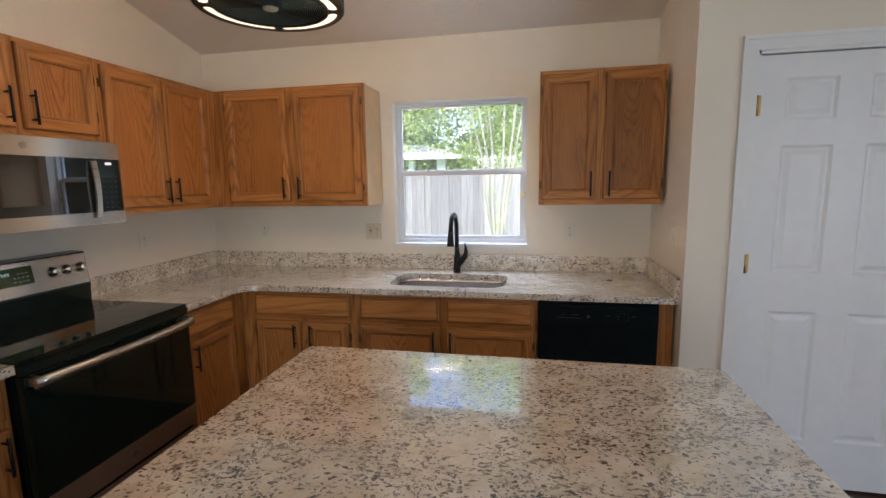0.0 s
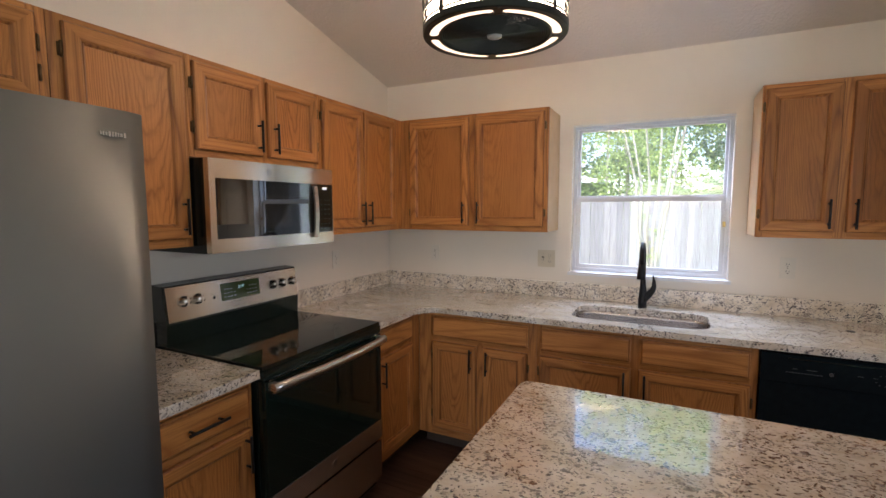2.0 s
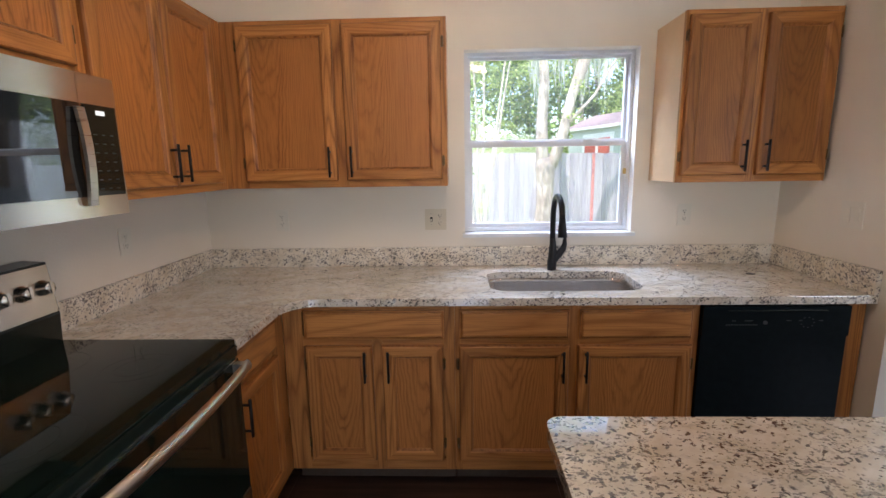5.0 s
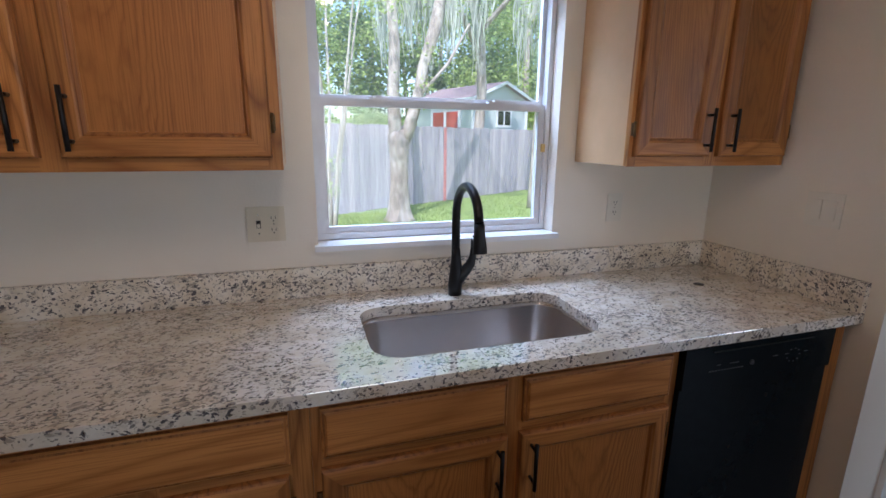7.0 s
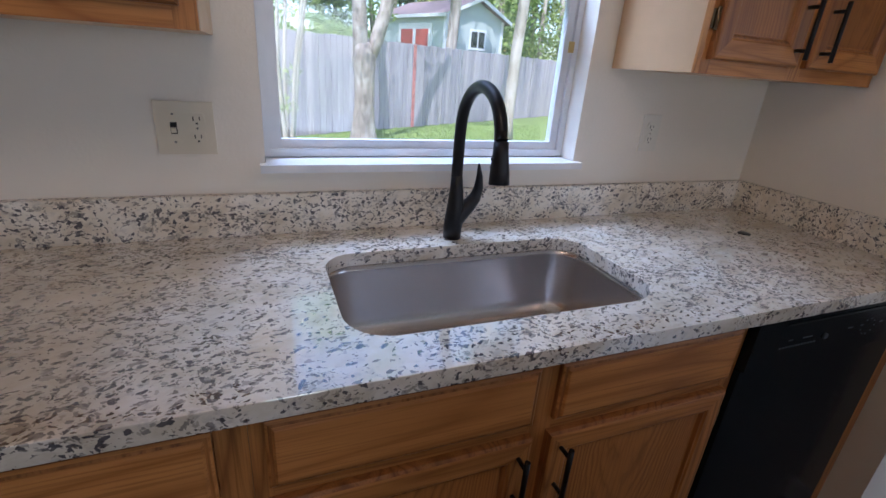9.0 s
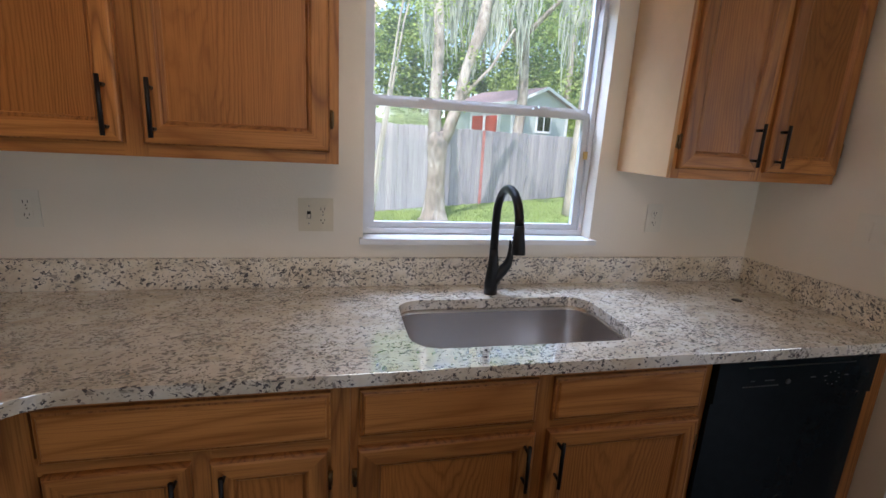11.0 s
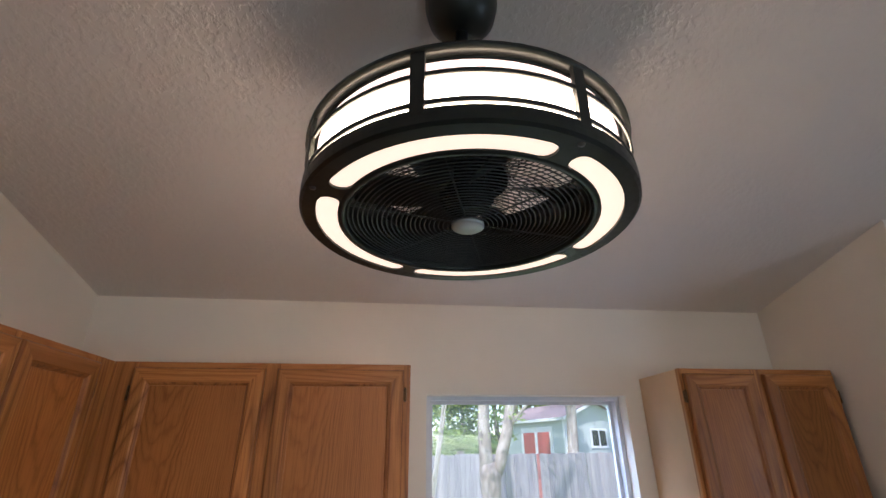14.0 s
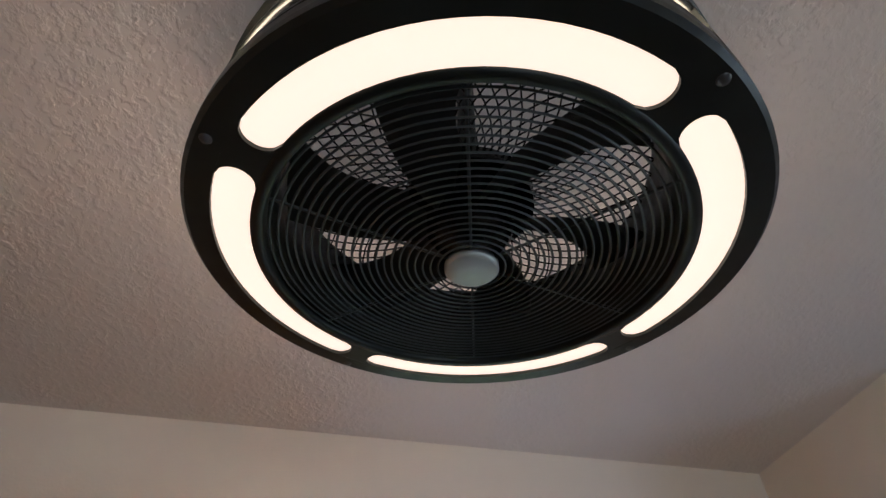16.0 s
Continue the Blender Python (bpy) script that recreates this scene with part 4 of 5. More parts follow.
# ---- range ----
rg = thing("range", "freestanding electric range with black glass top and steel handle", "cooking range", left(-1.884))
RW = 0.764
boxes("body", [(0.002, RW - 0.002, -0.628, -0.02, 0.03, 0.905)], BLACKP, rg, bevel=0.003)
for x in (0.05, RW - 0.05):
    for y in (-0.58, -0.08):
        bm = bmesh.new()
        tube(bm, (x, y, 0.001), (x, y, 0.03), 0.016, seg=12)
        part("foot", bm, BLACKP, rg)
ck = boxes("cooktop", [(0.0, RW, -0.660, -0.075, 0.9055, 0.922)], BLACKG, rg, "black ceramic glass cooktop", bevel=0.004)
for x, y, r in ((0.20, -0.49, 0.115), (0.56, -0.49, 0.09), (0.20, -0.22, 0.075), (0.56, -0.22, 0.105)):
    bm = bmesh.new()
    for q in (r, r * 0.62):
        lathe(bm, [(q - 0.0012, 0.9222), (q + 0.0012, 0.9222)], (x, y, 0), 48)
    part("burner_ring", bm, RINGM, ck, "thin grey burner outline")
boxes("trim_front", [(0.0, RW, -0.664, -0.630, 0.868, 0.9045)], BLACKP, rg, bevel=0.004)
dr = boxes("oven_door", [(0.004, RW - 0.004, -0.668, -0.630, 0.305, 0.862)], BLACKG, rg, "black glass oven door", bevel=0.004)
boxes("vent_trim", [(0.02, RW - 0.02, -0.672, -0.640, 0.8625, 0.8672)], CHROME, dr, "bright steel vent strip")
boxes("lower_band", [(0.006, RW - 0.006, -0.671, -0.668, 0.306, 0.405)], STEELH, dr, "brushed steel band", bevel=0.001)
bm = bmesh.new()
tube(bm, (RW / 2, -0.6712, 0.355), (RW / 2, -0.6725, 0.355), 0.016, seg=20)
part("emblem", bm, CHROME, dr, "small round steel badge")
bm = bmesh.new()
pts = [(0.012 + (RW - 0.024) * i / 14, -0.704 - 0.022 * math.sin(math.pi * i / 14), 0.842) for i in range(15)]
for a, b in zip(pts, pts[1:]):
    vs = []
    for p in (a, b):
        vs.append([bm.verts.new((p[0], p[1] + dy, p[2] + dz)) for dy, dz in ((-0.001, -0.019), (-0.008, -0.013), (-0.0115, -0.003), (-0.0105, 0.006), (-0.006, 0.013), (0.001, 0.0175), (0.006, 0.018), (0.006, -0.019))])
    for k in range(8):
        bm.faces.new((vs[0][k], vs[0][(k + 1) % 8], vs[1][(k + 1) % 8], vs[1][k])).smooth = k < 5
    if a is pts[0]:
        bm.faces.new(vs[0])
    if b is pts[-1]:
        bm.faces.new(vs[1][::-1])
bmesh.ops.remove_doubles(bm, verts=bm.verts, dist=1e-5)
for x in (0.03, RW - 0.03):
    bx(bm, x - 0.014, x + 0.014, -0.702, -0.668, 0.828, 0.856)
part("handle", bm, STEEL, dr, "broad bowed steel handle")
boxes("drawer", [(0.006, RW - 0.006, -0.668, -0.630, 0.085, 0.292)], STEELH, rg, "brushed steel storage drawer", bevel=0.004)
# back guard: black plinth, tilted steel fascia
bm = bmesh.new()
vs = []
for x in (0.0, RW):
    vs.append([bm.verts.new((x, y, z)) for y, z in ((-0.012, 0.90), (-0.100, 0.923), (-0.106, 1.012), (-0.086, 1.178), (-0.012, 1.182))])
for k in range(5):
    bm.faces.new((vs[0][k], vs[0][(k + 1) % 5], vs[1][(k + 1) % 5], vs[1][k]))
bm.faces.new(vs[0][::-1])
bm.faces.new(vs[1])
bg = part("back_guard", bm, BLACKP, rg, bevel=0.003)
fas = pose(0, -0.1075, 1.022, -6.9, 0, 0)
boxes("fascia", [(0.008, RW - 0.008, -0.0035, 0.002, 0.0, 0.150)], STEELH, bg, "brushed steel control fascia", bevel=0.0015, at=fas)
boxes("display", [(0.272, 0.498, -0.0052, -0.0034, 0.048, 0.130)], DISPM, bg, "dark olive control display", bevel=0.001, at=fas)
txt = bpy.data.curves.new("digits", "FONT")
txt.body = "3:09"
txt.size = 0.020
txt.align_x, txt.align_y = "CENTER", "CENTER"
txt.extrude = 0.0002
ob = new("clock_digits", txt)
ob.data.materials.append(DIGIT)
ob.parent = bg
ob.matrix_basis = fas @ pose(0.385, -0.0056, 0.103, 90, 0, 0)
tagged(ob, "glowing green clock digits")
bm = bmesh.new()
for i, x in enumerate((0.288, 0.306, 0.324, 0.342, 0.415, 0.433, 0.451, 0.469)):
    for z in (0.064, 0.082, 0.100):
        if i in (3, 4) and z > 0.09:
            continue
        bx(bm, x, x + 0.010, -0.0056, -0.0052, z, z + 0.0025)
tagged(part("legend", bm, LEGENDM, bg, "rows of small printed legends", at=fas), kind="stuff")
boxes("legend_mark", [(0.228, 0.240, -0.0040, -0.0034, 0.066, 0.080)], BLACKG, bg, at=fas)
for x in (0.085, 0.152, 0.586, 0.653, 0.722):
    bm = bmesh.new()
    lathe(bm, [(0, 0.031), (0.017, 0.030), (0.0195, 0.026), (0.021, 0.006), (0.025, 0.0035), (0.025, 0.0)], seg=28)
    bx(bm, -0.0045, 0.0045, -0.019, 0.019, 0.029, 0.034)
    part("knob", bm, KNOBM, bg, "satin steel control knob", at=fas @ pose(x, -0.0035, 0.082, 90, 0, 0))

# ---- microwave over the range ----
mw = thing("microwave", "steel over the range microwave with a dark window, closed", "microwave oven", left(-1.876))
MW, MZ0, MZ1 = 0.722, 1.330, 1.706
boxes("case", [(0.001, MW - 0.001, -0.372, -0.004, MZ0, MZ1)], BLACKP, mw, bevel=0.002)
for x in (0.10, 0.42):
    boxes("grease_filter", [(x, x + 0.2, -0.30, -0.10, MZ0 - 0.003, MZ0 - 0.0004)], BLACKM, mw)
md = boxes("door", [(0.0, 0.590, -0.402, -0.374, MZ0 + 0.002, MZ1 - 0.001)], STEELH, mw, "brushed steel door", bevel=0.003)
boxes("door_glass", [(0.030, 0.588, -0.4045, -0.4018, MZ0 + 0.058, MZ1 - 0.078)], MIRRORG, md, "black door glass", bevel=0.001)
boxes("door_window", [(0.072, 0.420, -0.4052, -0.4046, MZ0 + 0.095, MZ1 - 0.135)], plain("grey_mesh_screen", (0.12, 0.12, 0.12), 0.02, 0.8, 0.04), md, "grey screened viewing window")
bm = bmesh.new()
tube(bm, (0.30, -0.4022, MZ1 - 0.038), (0.30, -0.4045, MZ1 - 0.038), 0.013, seg=24)
part("emblem", bm, CHROME, md, "small round steel badge")
bm = bmesh.new()
pts = [(0.575, -0.4085 - 0.010 * math.sin(math.pi * i / 12), MZ0 + 0.035 + (MZ1 - MZ0 - 0.125) * i / 12) for i in range(13)]
for a, b in zip(pts, pts[1:]):
    vs = [[bm.verts.new((p[0] + dx, p[1] + dy, p[2])) for dx, dy in ((-0.0125, 0), (-0.0125, -0.010), (0.0125, -0.010), (0.0125, 0))] for p in (a, b)]
    for k in range(4):
        bm.faces.new((vs[0][k], vs[0][(k + 1) % 4], vs[1][(k + 1) % 4], vs[1][k]))
bmesh.ops.remove_doubles(bm, verts=bm.verts, dist=1e-5)
part("handle", bm, STEEL, md, "vertical bowed steel handle")
cpn = boxes("control_panel", [(0.5915, MW, -0.402, -0.374, MZ0 + 0.002, MZ1 - 0.001)], STEELH, mw, "brushed steel control side", bevel=0.003)
boxes("keypad", [(0.600, MW - 0.008, -0.4045, -0.4018, MZ0 + 0.058, MZ1 - 0.078)], BLACKG, cpn, "black glass keypad", bevel=0.001)
bm = bmesh.new()
for r in range(7):
    for k in range(3):
        x, z = 0.622 + k * 0.030, MZ0 + 0.075 + r * 0.024
        bx(bm, x, x + 0.012, -0.4049, -0.4046, z, z + 0.003)
tagged(part("legend", bm, GREYP, cpn, "faint keypad legends"), kind="stuff")
boxes("clock", [(0.640, 0.672, -0.4049, -0.4046, MZ1 - 0.104, MZ1 - 0.092)], glow("white_digits", (0.9, 0.95, 1.0), 0.15), cpn, "small lit clock")

# ---- refrigerator ----
fr = thing("refrigerator", "brushed steel refrigerator with a dark grey case, doors closed", "refrigerator", left(-3.236))
FW = 0.908
boxes("case", [(0.0, FW, -0.715, -0.02, 0.03, 1.745)], plain("fridge_case_grey", (0.16, 0.165, 0.17), 0.4, 0.2, 0.03), fr, bevel=0.006)
for nm, z0, z1 in (("door", 0.675, 1.752), ("freezer_door", 0.045, 0.667)):
    bm = bmesh.new()
    n = 20
    fronts = []
    for i in range(n + 1):
        x = FW * i / n
        e = min(x, FW - x)
        y = -0.768 - 0.018 * (1 - ((x - FW / 2) / (FW / 2)) ** 2)
        if e < 0.012:
            y += 0.012 * (1 - e / 0.012)
        fronts.append((x, y))
    lo = [bm.verts.new((x, y, z0)) for x, y in fronts]
    hi = [bm.verts.new((x, y, z1)) for x, y in fronts]
    lb, rb = [bm.verts.new((0, -0.719, z)) for z in (z0, z1)], [bm.verts.new((FW, -0.719, z)) for z in (z0, z1)]
    for i in range(n):
        bm.faces.new((lo[i], lo[i + 1], hi[i + 1], hi[i])).smooth = True
    bm.faces.new((lb[0], lo[0], hi[0], lb[1]))
    bm.faces.new((lo[-1], rb[0], rb[1], hi[-1]))
    bm.faces.new([rb[0], *lo[::-1], lb[0]])
    bm.faces.new([lb[1], *hi, rb[1]])
    bm.faces.new((lb[0], lb[1], rb[1], rb[0]))
    d = part(nm, bm, FRIDGEM, fr, "brushed steel bowed door")
    if nm == "door":
        bm = bmesh.new()
        x = 0.795
        random.seed(4)
        for i in range(9):
            h = random.uniform(0.007, 0.013)
            w = random.uniform(0.0035, 0.006)
            bx(bm, x, x + w, -0.7795, -0.776, 1.690 - h / 2, 1.690 + h / 2)
            x += w + 0.0022
        part("badge", bm, CHROME, d, "small worn metal badge")
        hb, hx = bmesh.new(), 0.05
        tube(hb, (hx, -0.815, 0.80), (hx, -0.815, 1.62), 0.011, seg=14)
        for z in (0.84, 1.58):
            tube(hb, (hx, -0.770, z), (hx, -0.815, z), 0.009, seg=10)
        part("handle", hb, STEEL, d, "long round steel handle")
    else:
        hb = bmesh.new()
        tube(hb, (0.12, -0.825, 0.60), (FW - 0.12, -0.825, 0.60), 0.011, seg=14)
        for q in (0.17, FW - 0.17):
            tube(hb, (q, -0.775, 0.60), (q, -0.825, 0.60), 0.009, seg=10)
        part("handle", hb, STEEL, d, "long round steel handle")
for x in (0.06, FW - 0.06):
    for y in (-0.66, -0.08):
        boxes("foot", [(x - 0.02, x + 0.02, y - 0.02, y + 0.02, 0.001, 0.03)], BLACKP, fr)

# ---- outlets and switches ----
def cover(at, label, gangs, mat, mat2=IVORY, rocker=False):
    """A wall plate facing -y; gangs: 'o' a duplex outlet, 's' a toggle switch, 'r' a rocker."""
    w = 0.070 + 0.046 * (len(gangs) - 1)
    o = thing("wall_plate", label, "wall outlet", at)
    boxes("plate", [(-w / 2, w / 2, -0.005, 0, -0.057, 0.057)], mat, o, bevel=0.002)
    for i, g in enumerate(gangs):
        x = (i - (len(gangs) - 1) / 2) * 0.046
        if g == "o":
            for z in (-0.0195, 0.0195):
                bm = bmesh.new()
                outl = rounded(-0.0165, 0.0165, -0.014, 0.014, 0.008, 4)
                vs = [bm.verts.new((a, -0.0072, b)) for a, b in outl]
                ws = [bm.verts.new((a, -0.0045, b)) for a, b in outl]
                bm.faces.new(vs)
                for k in range(len(vs)):
                    bm.faces.new((vs[k], vs[(k + 1) % len(vs)], ws[(k + 1) % len(vs)], ws[k]))
                s = part("socket", bm, mat2, o, at=pose(x, 0, z))
                boxes("slot", [(-0.0075, -0.0052, -0.0076, -0.0070, -0.003, 0.006), (0.0052, 0.0070, -0.0076, -0.0070, -0.002, 0.006), (-0.002, 0.002, -0.0076, -0.0070, -0.0105, -0.0065)], SLOTM, s, "dark plug slots")
            bm = bmesh.new()
            tube(bm, (x, -0.005, 0), (x, -0.0062, 0), 0.0026, seg=8)
            part("screw", bm, CHROME, o)
        elif g == "s":
            boxes("collar", [(x - 0.0065, x + 0.0065, -0.0058, -0.0045, -0.0125, 0.0125)], SLOTM, o, "dark toggle slot")
            boxes("toggle", [(x - 0.0045, x + 0.0045, -0.0150, -0.0052, -0.009, 0.002)], mat2, o, "small toggle lever", bevel=0.001)
            for z in (-0.030, 0.030):
                bm = bmesh.new()
                tube(bm, (x, -0.005, z), (x, -0.0062, z), 0.0026, seg=8)
                part("screw", bm, CHROME, o)
        else:
            boxes("rocker", [(x - 0.0165, x + 0.0165, -0.0085, -0.0045, -0.033, 0.033)], mat2, o, "flat white rocker", bevel=0.001)
    return o


cover(pose(0.412, -0.0005, 1.172), "white duplex wall outlet above the corner worktop", "o", IVORY)
cover(pose(1.253, -0.0005, 1.168), "almond double wall plate with a toggle switch and outlet", "so", ALMOND, ALMOND)
cover(pose(2.576, -0.0005, 1.178), "white duplex wall outlet beside the window", "o", IVORY)
cover(pose(0.0005, -0.655, 1.168, 0, 0, 90), "white duplex outlet on the wall beside the range", "o", IVORY)
cover(pose(3.0595, -0.470, 1.220, 0, 0, -90), "white rocker switch on the end wall", "rr", IVORY)

# ---- ceiling fan light ----
fan = thing("ceiling_fan_light", "dark bronze caged drum ceiling fan with lit acrylic shade", "ceiling fan", pose(FX, FYY, FZ))
SCREWS = (-67, 23, 113, 203)
bm = bmesh.new()
zc = ceil_z(FYY) - FZ
lathe(bm, [(0.0, zc - 0.155), (0.022, zc - 0.153), (0.048, zc - 0.142), (0.068, zc - 0.115), (0.076, zc - 0.080), (0.076, zc - 0.050), (0.072, zc - 0.045), (0.078, zc - 0.038), (0.078, zc + 0.03), (0, zc + 0.03)], seg=40)
part("canopy", bm, BRONZE, fan, "dark bell shaped ceiling canopy")
bm = bmesh.new()
tube(bm, (0, 0, 0.10), (0, 0, zc - 0.15), 0.0125, seg=16)
lathe(bm, [(0.0125, 0.16), (0.026, 0.155), (0.034, 0.13), (0.034, 0.10)], seg=24)
part("downrod", bm, BRONZE, fan)
bm = bmesh.new()
lathe(bm, [(0.255, 0.010), (0.255, 0.079), (0.247, 0.079), (0.247, 0.010)], seg=72, close=True)
part("drum_shade", bm, LAMPW, fan, "glowing white acrylic drum")
bm = bmesh.new()
lathe(bm, [(0.255, 0.0795), (0.255, 0.106), (0.247, 0.106), (0.247, 0.0795)], seg=72, close=True)
part("drum_collar", bm, LAMPT, fan, "dimmer upper rim of the acrylic drum")
bm = bmesh.new()
lathe(bm, [(0.258, 0.109), (0.2745, 0.109), (0.2745, 0.117), (0.258, 0.117)], seg=72, close=True)
part("top_rim", bm, BRONZE, fan)
bm = bmesh.new()
lathe(bm, [(0.204, 0.1065), (0.2575, 0.1065), (0.2575, 0.112), (0.204, 0.112)], seg=72, close=True)
lathe(bm, [(0.202, 0.012), (0.2035, 0.012), (0.2035, 0.112), (0.202, 0.112)], seg=72, close=True)
part("inner_duct", bm, BRONZE, fan, "dark inner fan duct")
for z in (0.030, 0.074):
    bm = bmesh.new()
    lathe(bm, [(0.2675, z - 0.003), (0.2715, z - 0.003), (0.2715, z + 0.003), (0.2675, z + 0.003)], seg=72, close=True)
    part("band", bm, BRONZE, fan, "thin bronze cage band")
bm = bmesh.new()
bx(bm, 0.2665, 0.2725, -0.0095, 0.0095, 0.012, 0.1095)
barm = mesh_of("cage_bar", bm, BRONZE, 0.001)
for k in range(8):
    o = new("cage_bar", barm)
    o.parent = fan
    o.matrix_basis = pose(0, 0, 0, 0, 0, -67 + 45 * k)
# the bottom ring with four slots
bm = bmesh.new()
lathe(bm, [(0.202, 0.012), (0.202, -0.001), (0.204, -0.004), (0.2135, -0.004), (0.2135, 0.006)], seg=96)
part("inner_rim", bm, BRONZE, fan, "narrow bronze inner rim")
bm = bmesh.new()
lathe(bm, [(0.247, 0.006), (0.247, -0.004), (0.2675, -0.004), (0.2718, 0.0), (0.2725, 0.008), (0.2725, 0.020), (0.268, 0.021), (0.262, 0.014)], seg=96, smooth=False)
part("outer_rim", bm, BRONZE, fan, "wide bronze outer rim")
for a in SCREWS:
    bm = bmesh.new()
    edge = []
    for s in [-1.3] + [i / 6 for i in range(-6, 7)] + [1.3]:
        edge.append((0.2303 + 0.0168 * s, 0.132 - 0.070 * math.sqrt(max(0, 1 - s * s))))
    for (ra, da), (rb_, db) in zip(edge, edge[1:]):
        ps = []
        for r, d in ((ra, -da), (ra, da), (rb_, db), (rb_, -db)):
            t = radians(a) + d
            ps.append((r * math.cos(t), r * math.sin(t)))
        vs = [bm.verts.new((x, y, -0.0037)) for x, y in ps]
        bm.faces.new(vs)
        for sg in (0, 1):
            i, j = ((1, 2), (3, 0))[sg]
            bm.faces.new([bm.verts.new(p) for p in ((*ps[i], -0.004), (*ps[j], -0.004), (*ps[j], 0.006), (*ps[i], 0.006))])
    bmesh.ops.remove_doubles(bm, verts=bm.verts, dist=2e-4)
    part("ring_bridge", bm, BRONZE, fan, "bronze bridge between two slots")
for a in SCREWS:
    bm = bmesh.new()
    n = 24
    prev = None
    for i in range(n + 1):
        t = radians(a + 1.0 + 88.0 * i / n)
        cur = [bm.verts.new((r * math.cos(t), r * math.sin(t), 0.0)) for r in (0.2105, 0.250)] + [bm.verts.new((r * math.cos(t), r * math.sin(t), 0.005)) for r in (0.250, 0.2105)]
        if prev:
            for k in range(4):
                bm.faces.new((prev[k], prev[(k + 1) % 4], cur[(k + 1) % 4], cur[k]))
        prev = cur
    part("diffuser", bm, LAMPM, fan, "warm glowing acrylic slot")
    bm = bmesh.new()
    t = radians(a)
    lathe(bm, [(0, -0.0062), (0.004, -0.0058), (0.0052, -0.0038)], (0.260 * math.cos(t), 0.260 * math.sin(t), 0), 12)
    part("screw", bm, KNOBD, fan)


def wire_ring(bm, r, z, t, seg=72):
    lathe(bm, [(r - t, z), (r, z - t), (r + t, z), (r, z + t)], seg=seg, close=True, smooth=False)


bm = bmesh.new()
r = 0.034
while r < 0.201:
    wire_ring(bm, r, -0.002 + 0.004 * (r / 0.2) ** 2, 0.00125)
    r += 0.0078
for k in range(6):
    t = radians(12 + 60 * k)
    tube(bm, (0.02 * math.cos(t), 0.02 * math.sin(t), 0.001), (0.203 * math.cos(t), 0.203 * math.sin(t), 0.004), 0.0016, seg=5, caps=False)
part("grille", bm, GRILLEM, fan, "black concentric wire grille")
bm = bmesh.new()
lathe(bm, [(0, -0.008), (0.024, -0.0075), (0.0275, -0.005), (0.0275, 0.002), (0, 0.002)], seg=32)
part("hub_cap", bm, HUBM, fan, "pale grey round hub cap")
bm = bmesh.new()
for k in range(60):
    for sgn in (-1, 1):
        pts = []
        for i in range(8):
            rr = 0.062 + 0.141 * i / 7
            t = radians(k * 6 + sgn * 36 * i / 7)
            pts.append((rr * math.cos(t), rr * math.sin(t), 0.104))
        sweep(bm, pts, 0.0011, 3, caps=False)
tagged(part("top_guard", bm, BLACKM, fan, "black crosshatched top guard"), kind="stuff")
bm = bmesh.new()
lathe(bm, [(0, 0.030), (0.036, 0.032), (0.046, 0.045), (0.048, 0.070), (0.072, 0.078), (0.074, 0.100), (0, 0.101)], seg=32)
part("motor", bm, BLACKP, fan, "dark fan motor")
for k in range(6):
    bm = bmesh.new()
    rows_ = []
    for i in range(9):
        u = i / 8
        rr = 0.044 + 0.152 * u
        half = radians(25 - 31 * u + 21 * u * u)
        row = []
        for j in range(5):
            q = j / 4 * 2 - 1
            t = q * half + radians(14 * u * u)
            row.append(bm.verts.new((rr * math.cos(t), rr * math.sin(t), 0.066 + (0.016 - 0.006 * u) * q)))
        rows_.append(row)
    for p, q in zip(rows_, rows_[1:]):
        for j in range(4):
            bm.faces.new((p[j], p[j + 1], q[j + 1], q[j])).smooth = True
    bmesh.ops.solidify(bm, geom=bm.faces[:], thickness=0.002)
    part("blade", bm, BLADEM, fan, "dark curved fan blade", at=pose(0, 0, 0, 0, 0, 49 + 60 * k))


# ---- the garden outside ----
def ground_sheet():
    bm = bmesh.new()
    R = 900
    for a, b, c, d in ((-R, R, 0.1405, R), (-R, R, -R, SOUTH - 0.1405), (-R, -0.1405, SOUTH - 0.14, 0.14), (EAST + 0.1405, R, SOUTH - 0.14, 0.14)):
        bm.faces.new([bm.verts.new((x, y, GROUND)) for x, y in ((a, c), (b, c), (b, d), (a, d))])
    return structure(part("ground", bm, LAWN))


ground_sheet()

fence = thing("fence", "weathered grey board privacy fence with one faded red board", "fence", pose(2.0, 8.1, GROUND, 0, 0, 30))
random.seed(11)
fboards = []
for v in range(4):
    bm = bmesh.new()
    w = 0.139
    vs = bx(bm, -w / 2, w / 2, -0.008, 0.008, 0.0, 1.83)
    top = [q for q in vs if q.co.z > 1]
    for q in top:
        q.co.z += random.uniform(-0.012, 0.012)
    fboards.append(mesh_of("board", bm, FENCEM, 0.0))
for i in range(-46, 92):
    x = i * 0.1445
    o = new("board", fboards[i % 4])
    o.parent = fence
    o.matrix_basis = pose(x, random.uniform(-0.004, 0.004), random.uniform(-0.01, 0.02), random.uniform(-0.4, 0.4), random.uniform(-0.35, 0.35), random.uniform(-1.5, 1.5))
    if i == 23:
        bm = bmesh.new()
        bx(bm, -0.05, 0.05, -0.014, -0.009, 0.0, 1.83)
        part("red_board", bm, REDB, fence, "faded red painted board", at=pose(x, -0.002, 0.0))
for z in (0.35, 1.45):
    boxes("rail", [(-6.7, 13.2, 0.012, 0.05, z, z + 0.09)], FENCEM, fence)

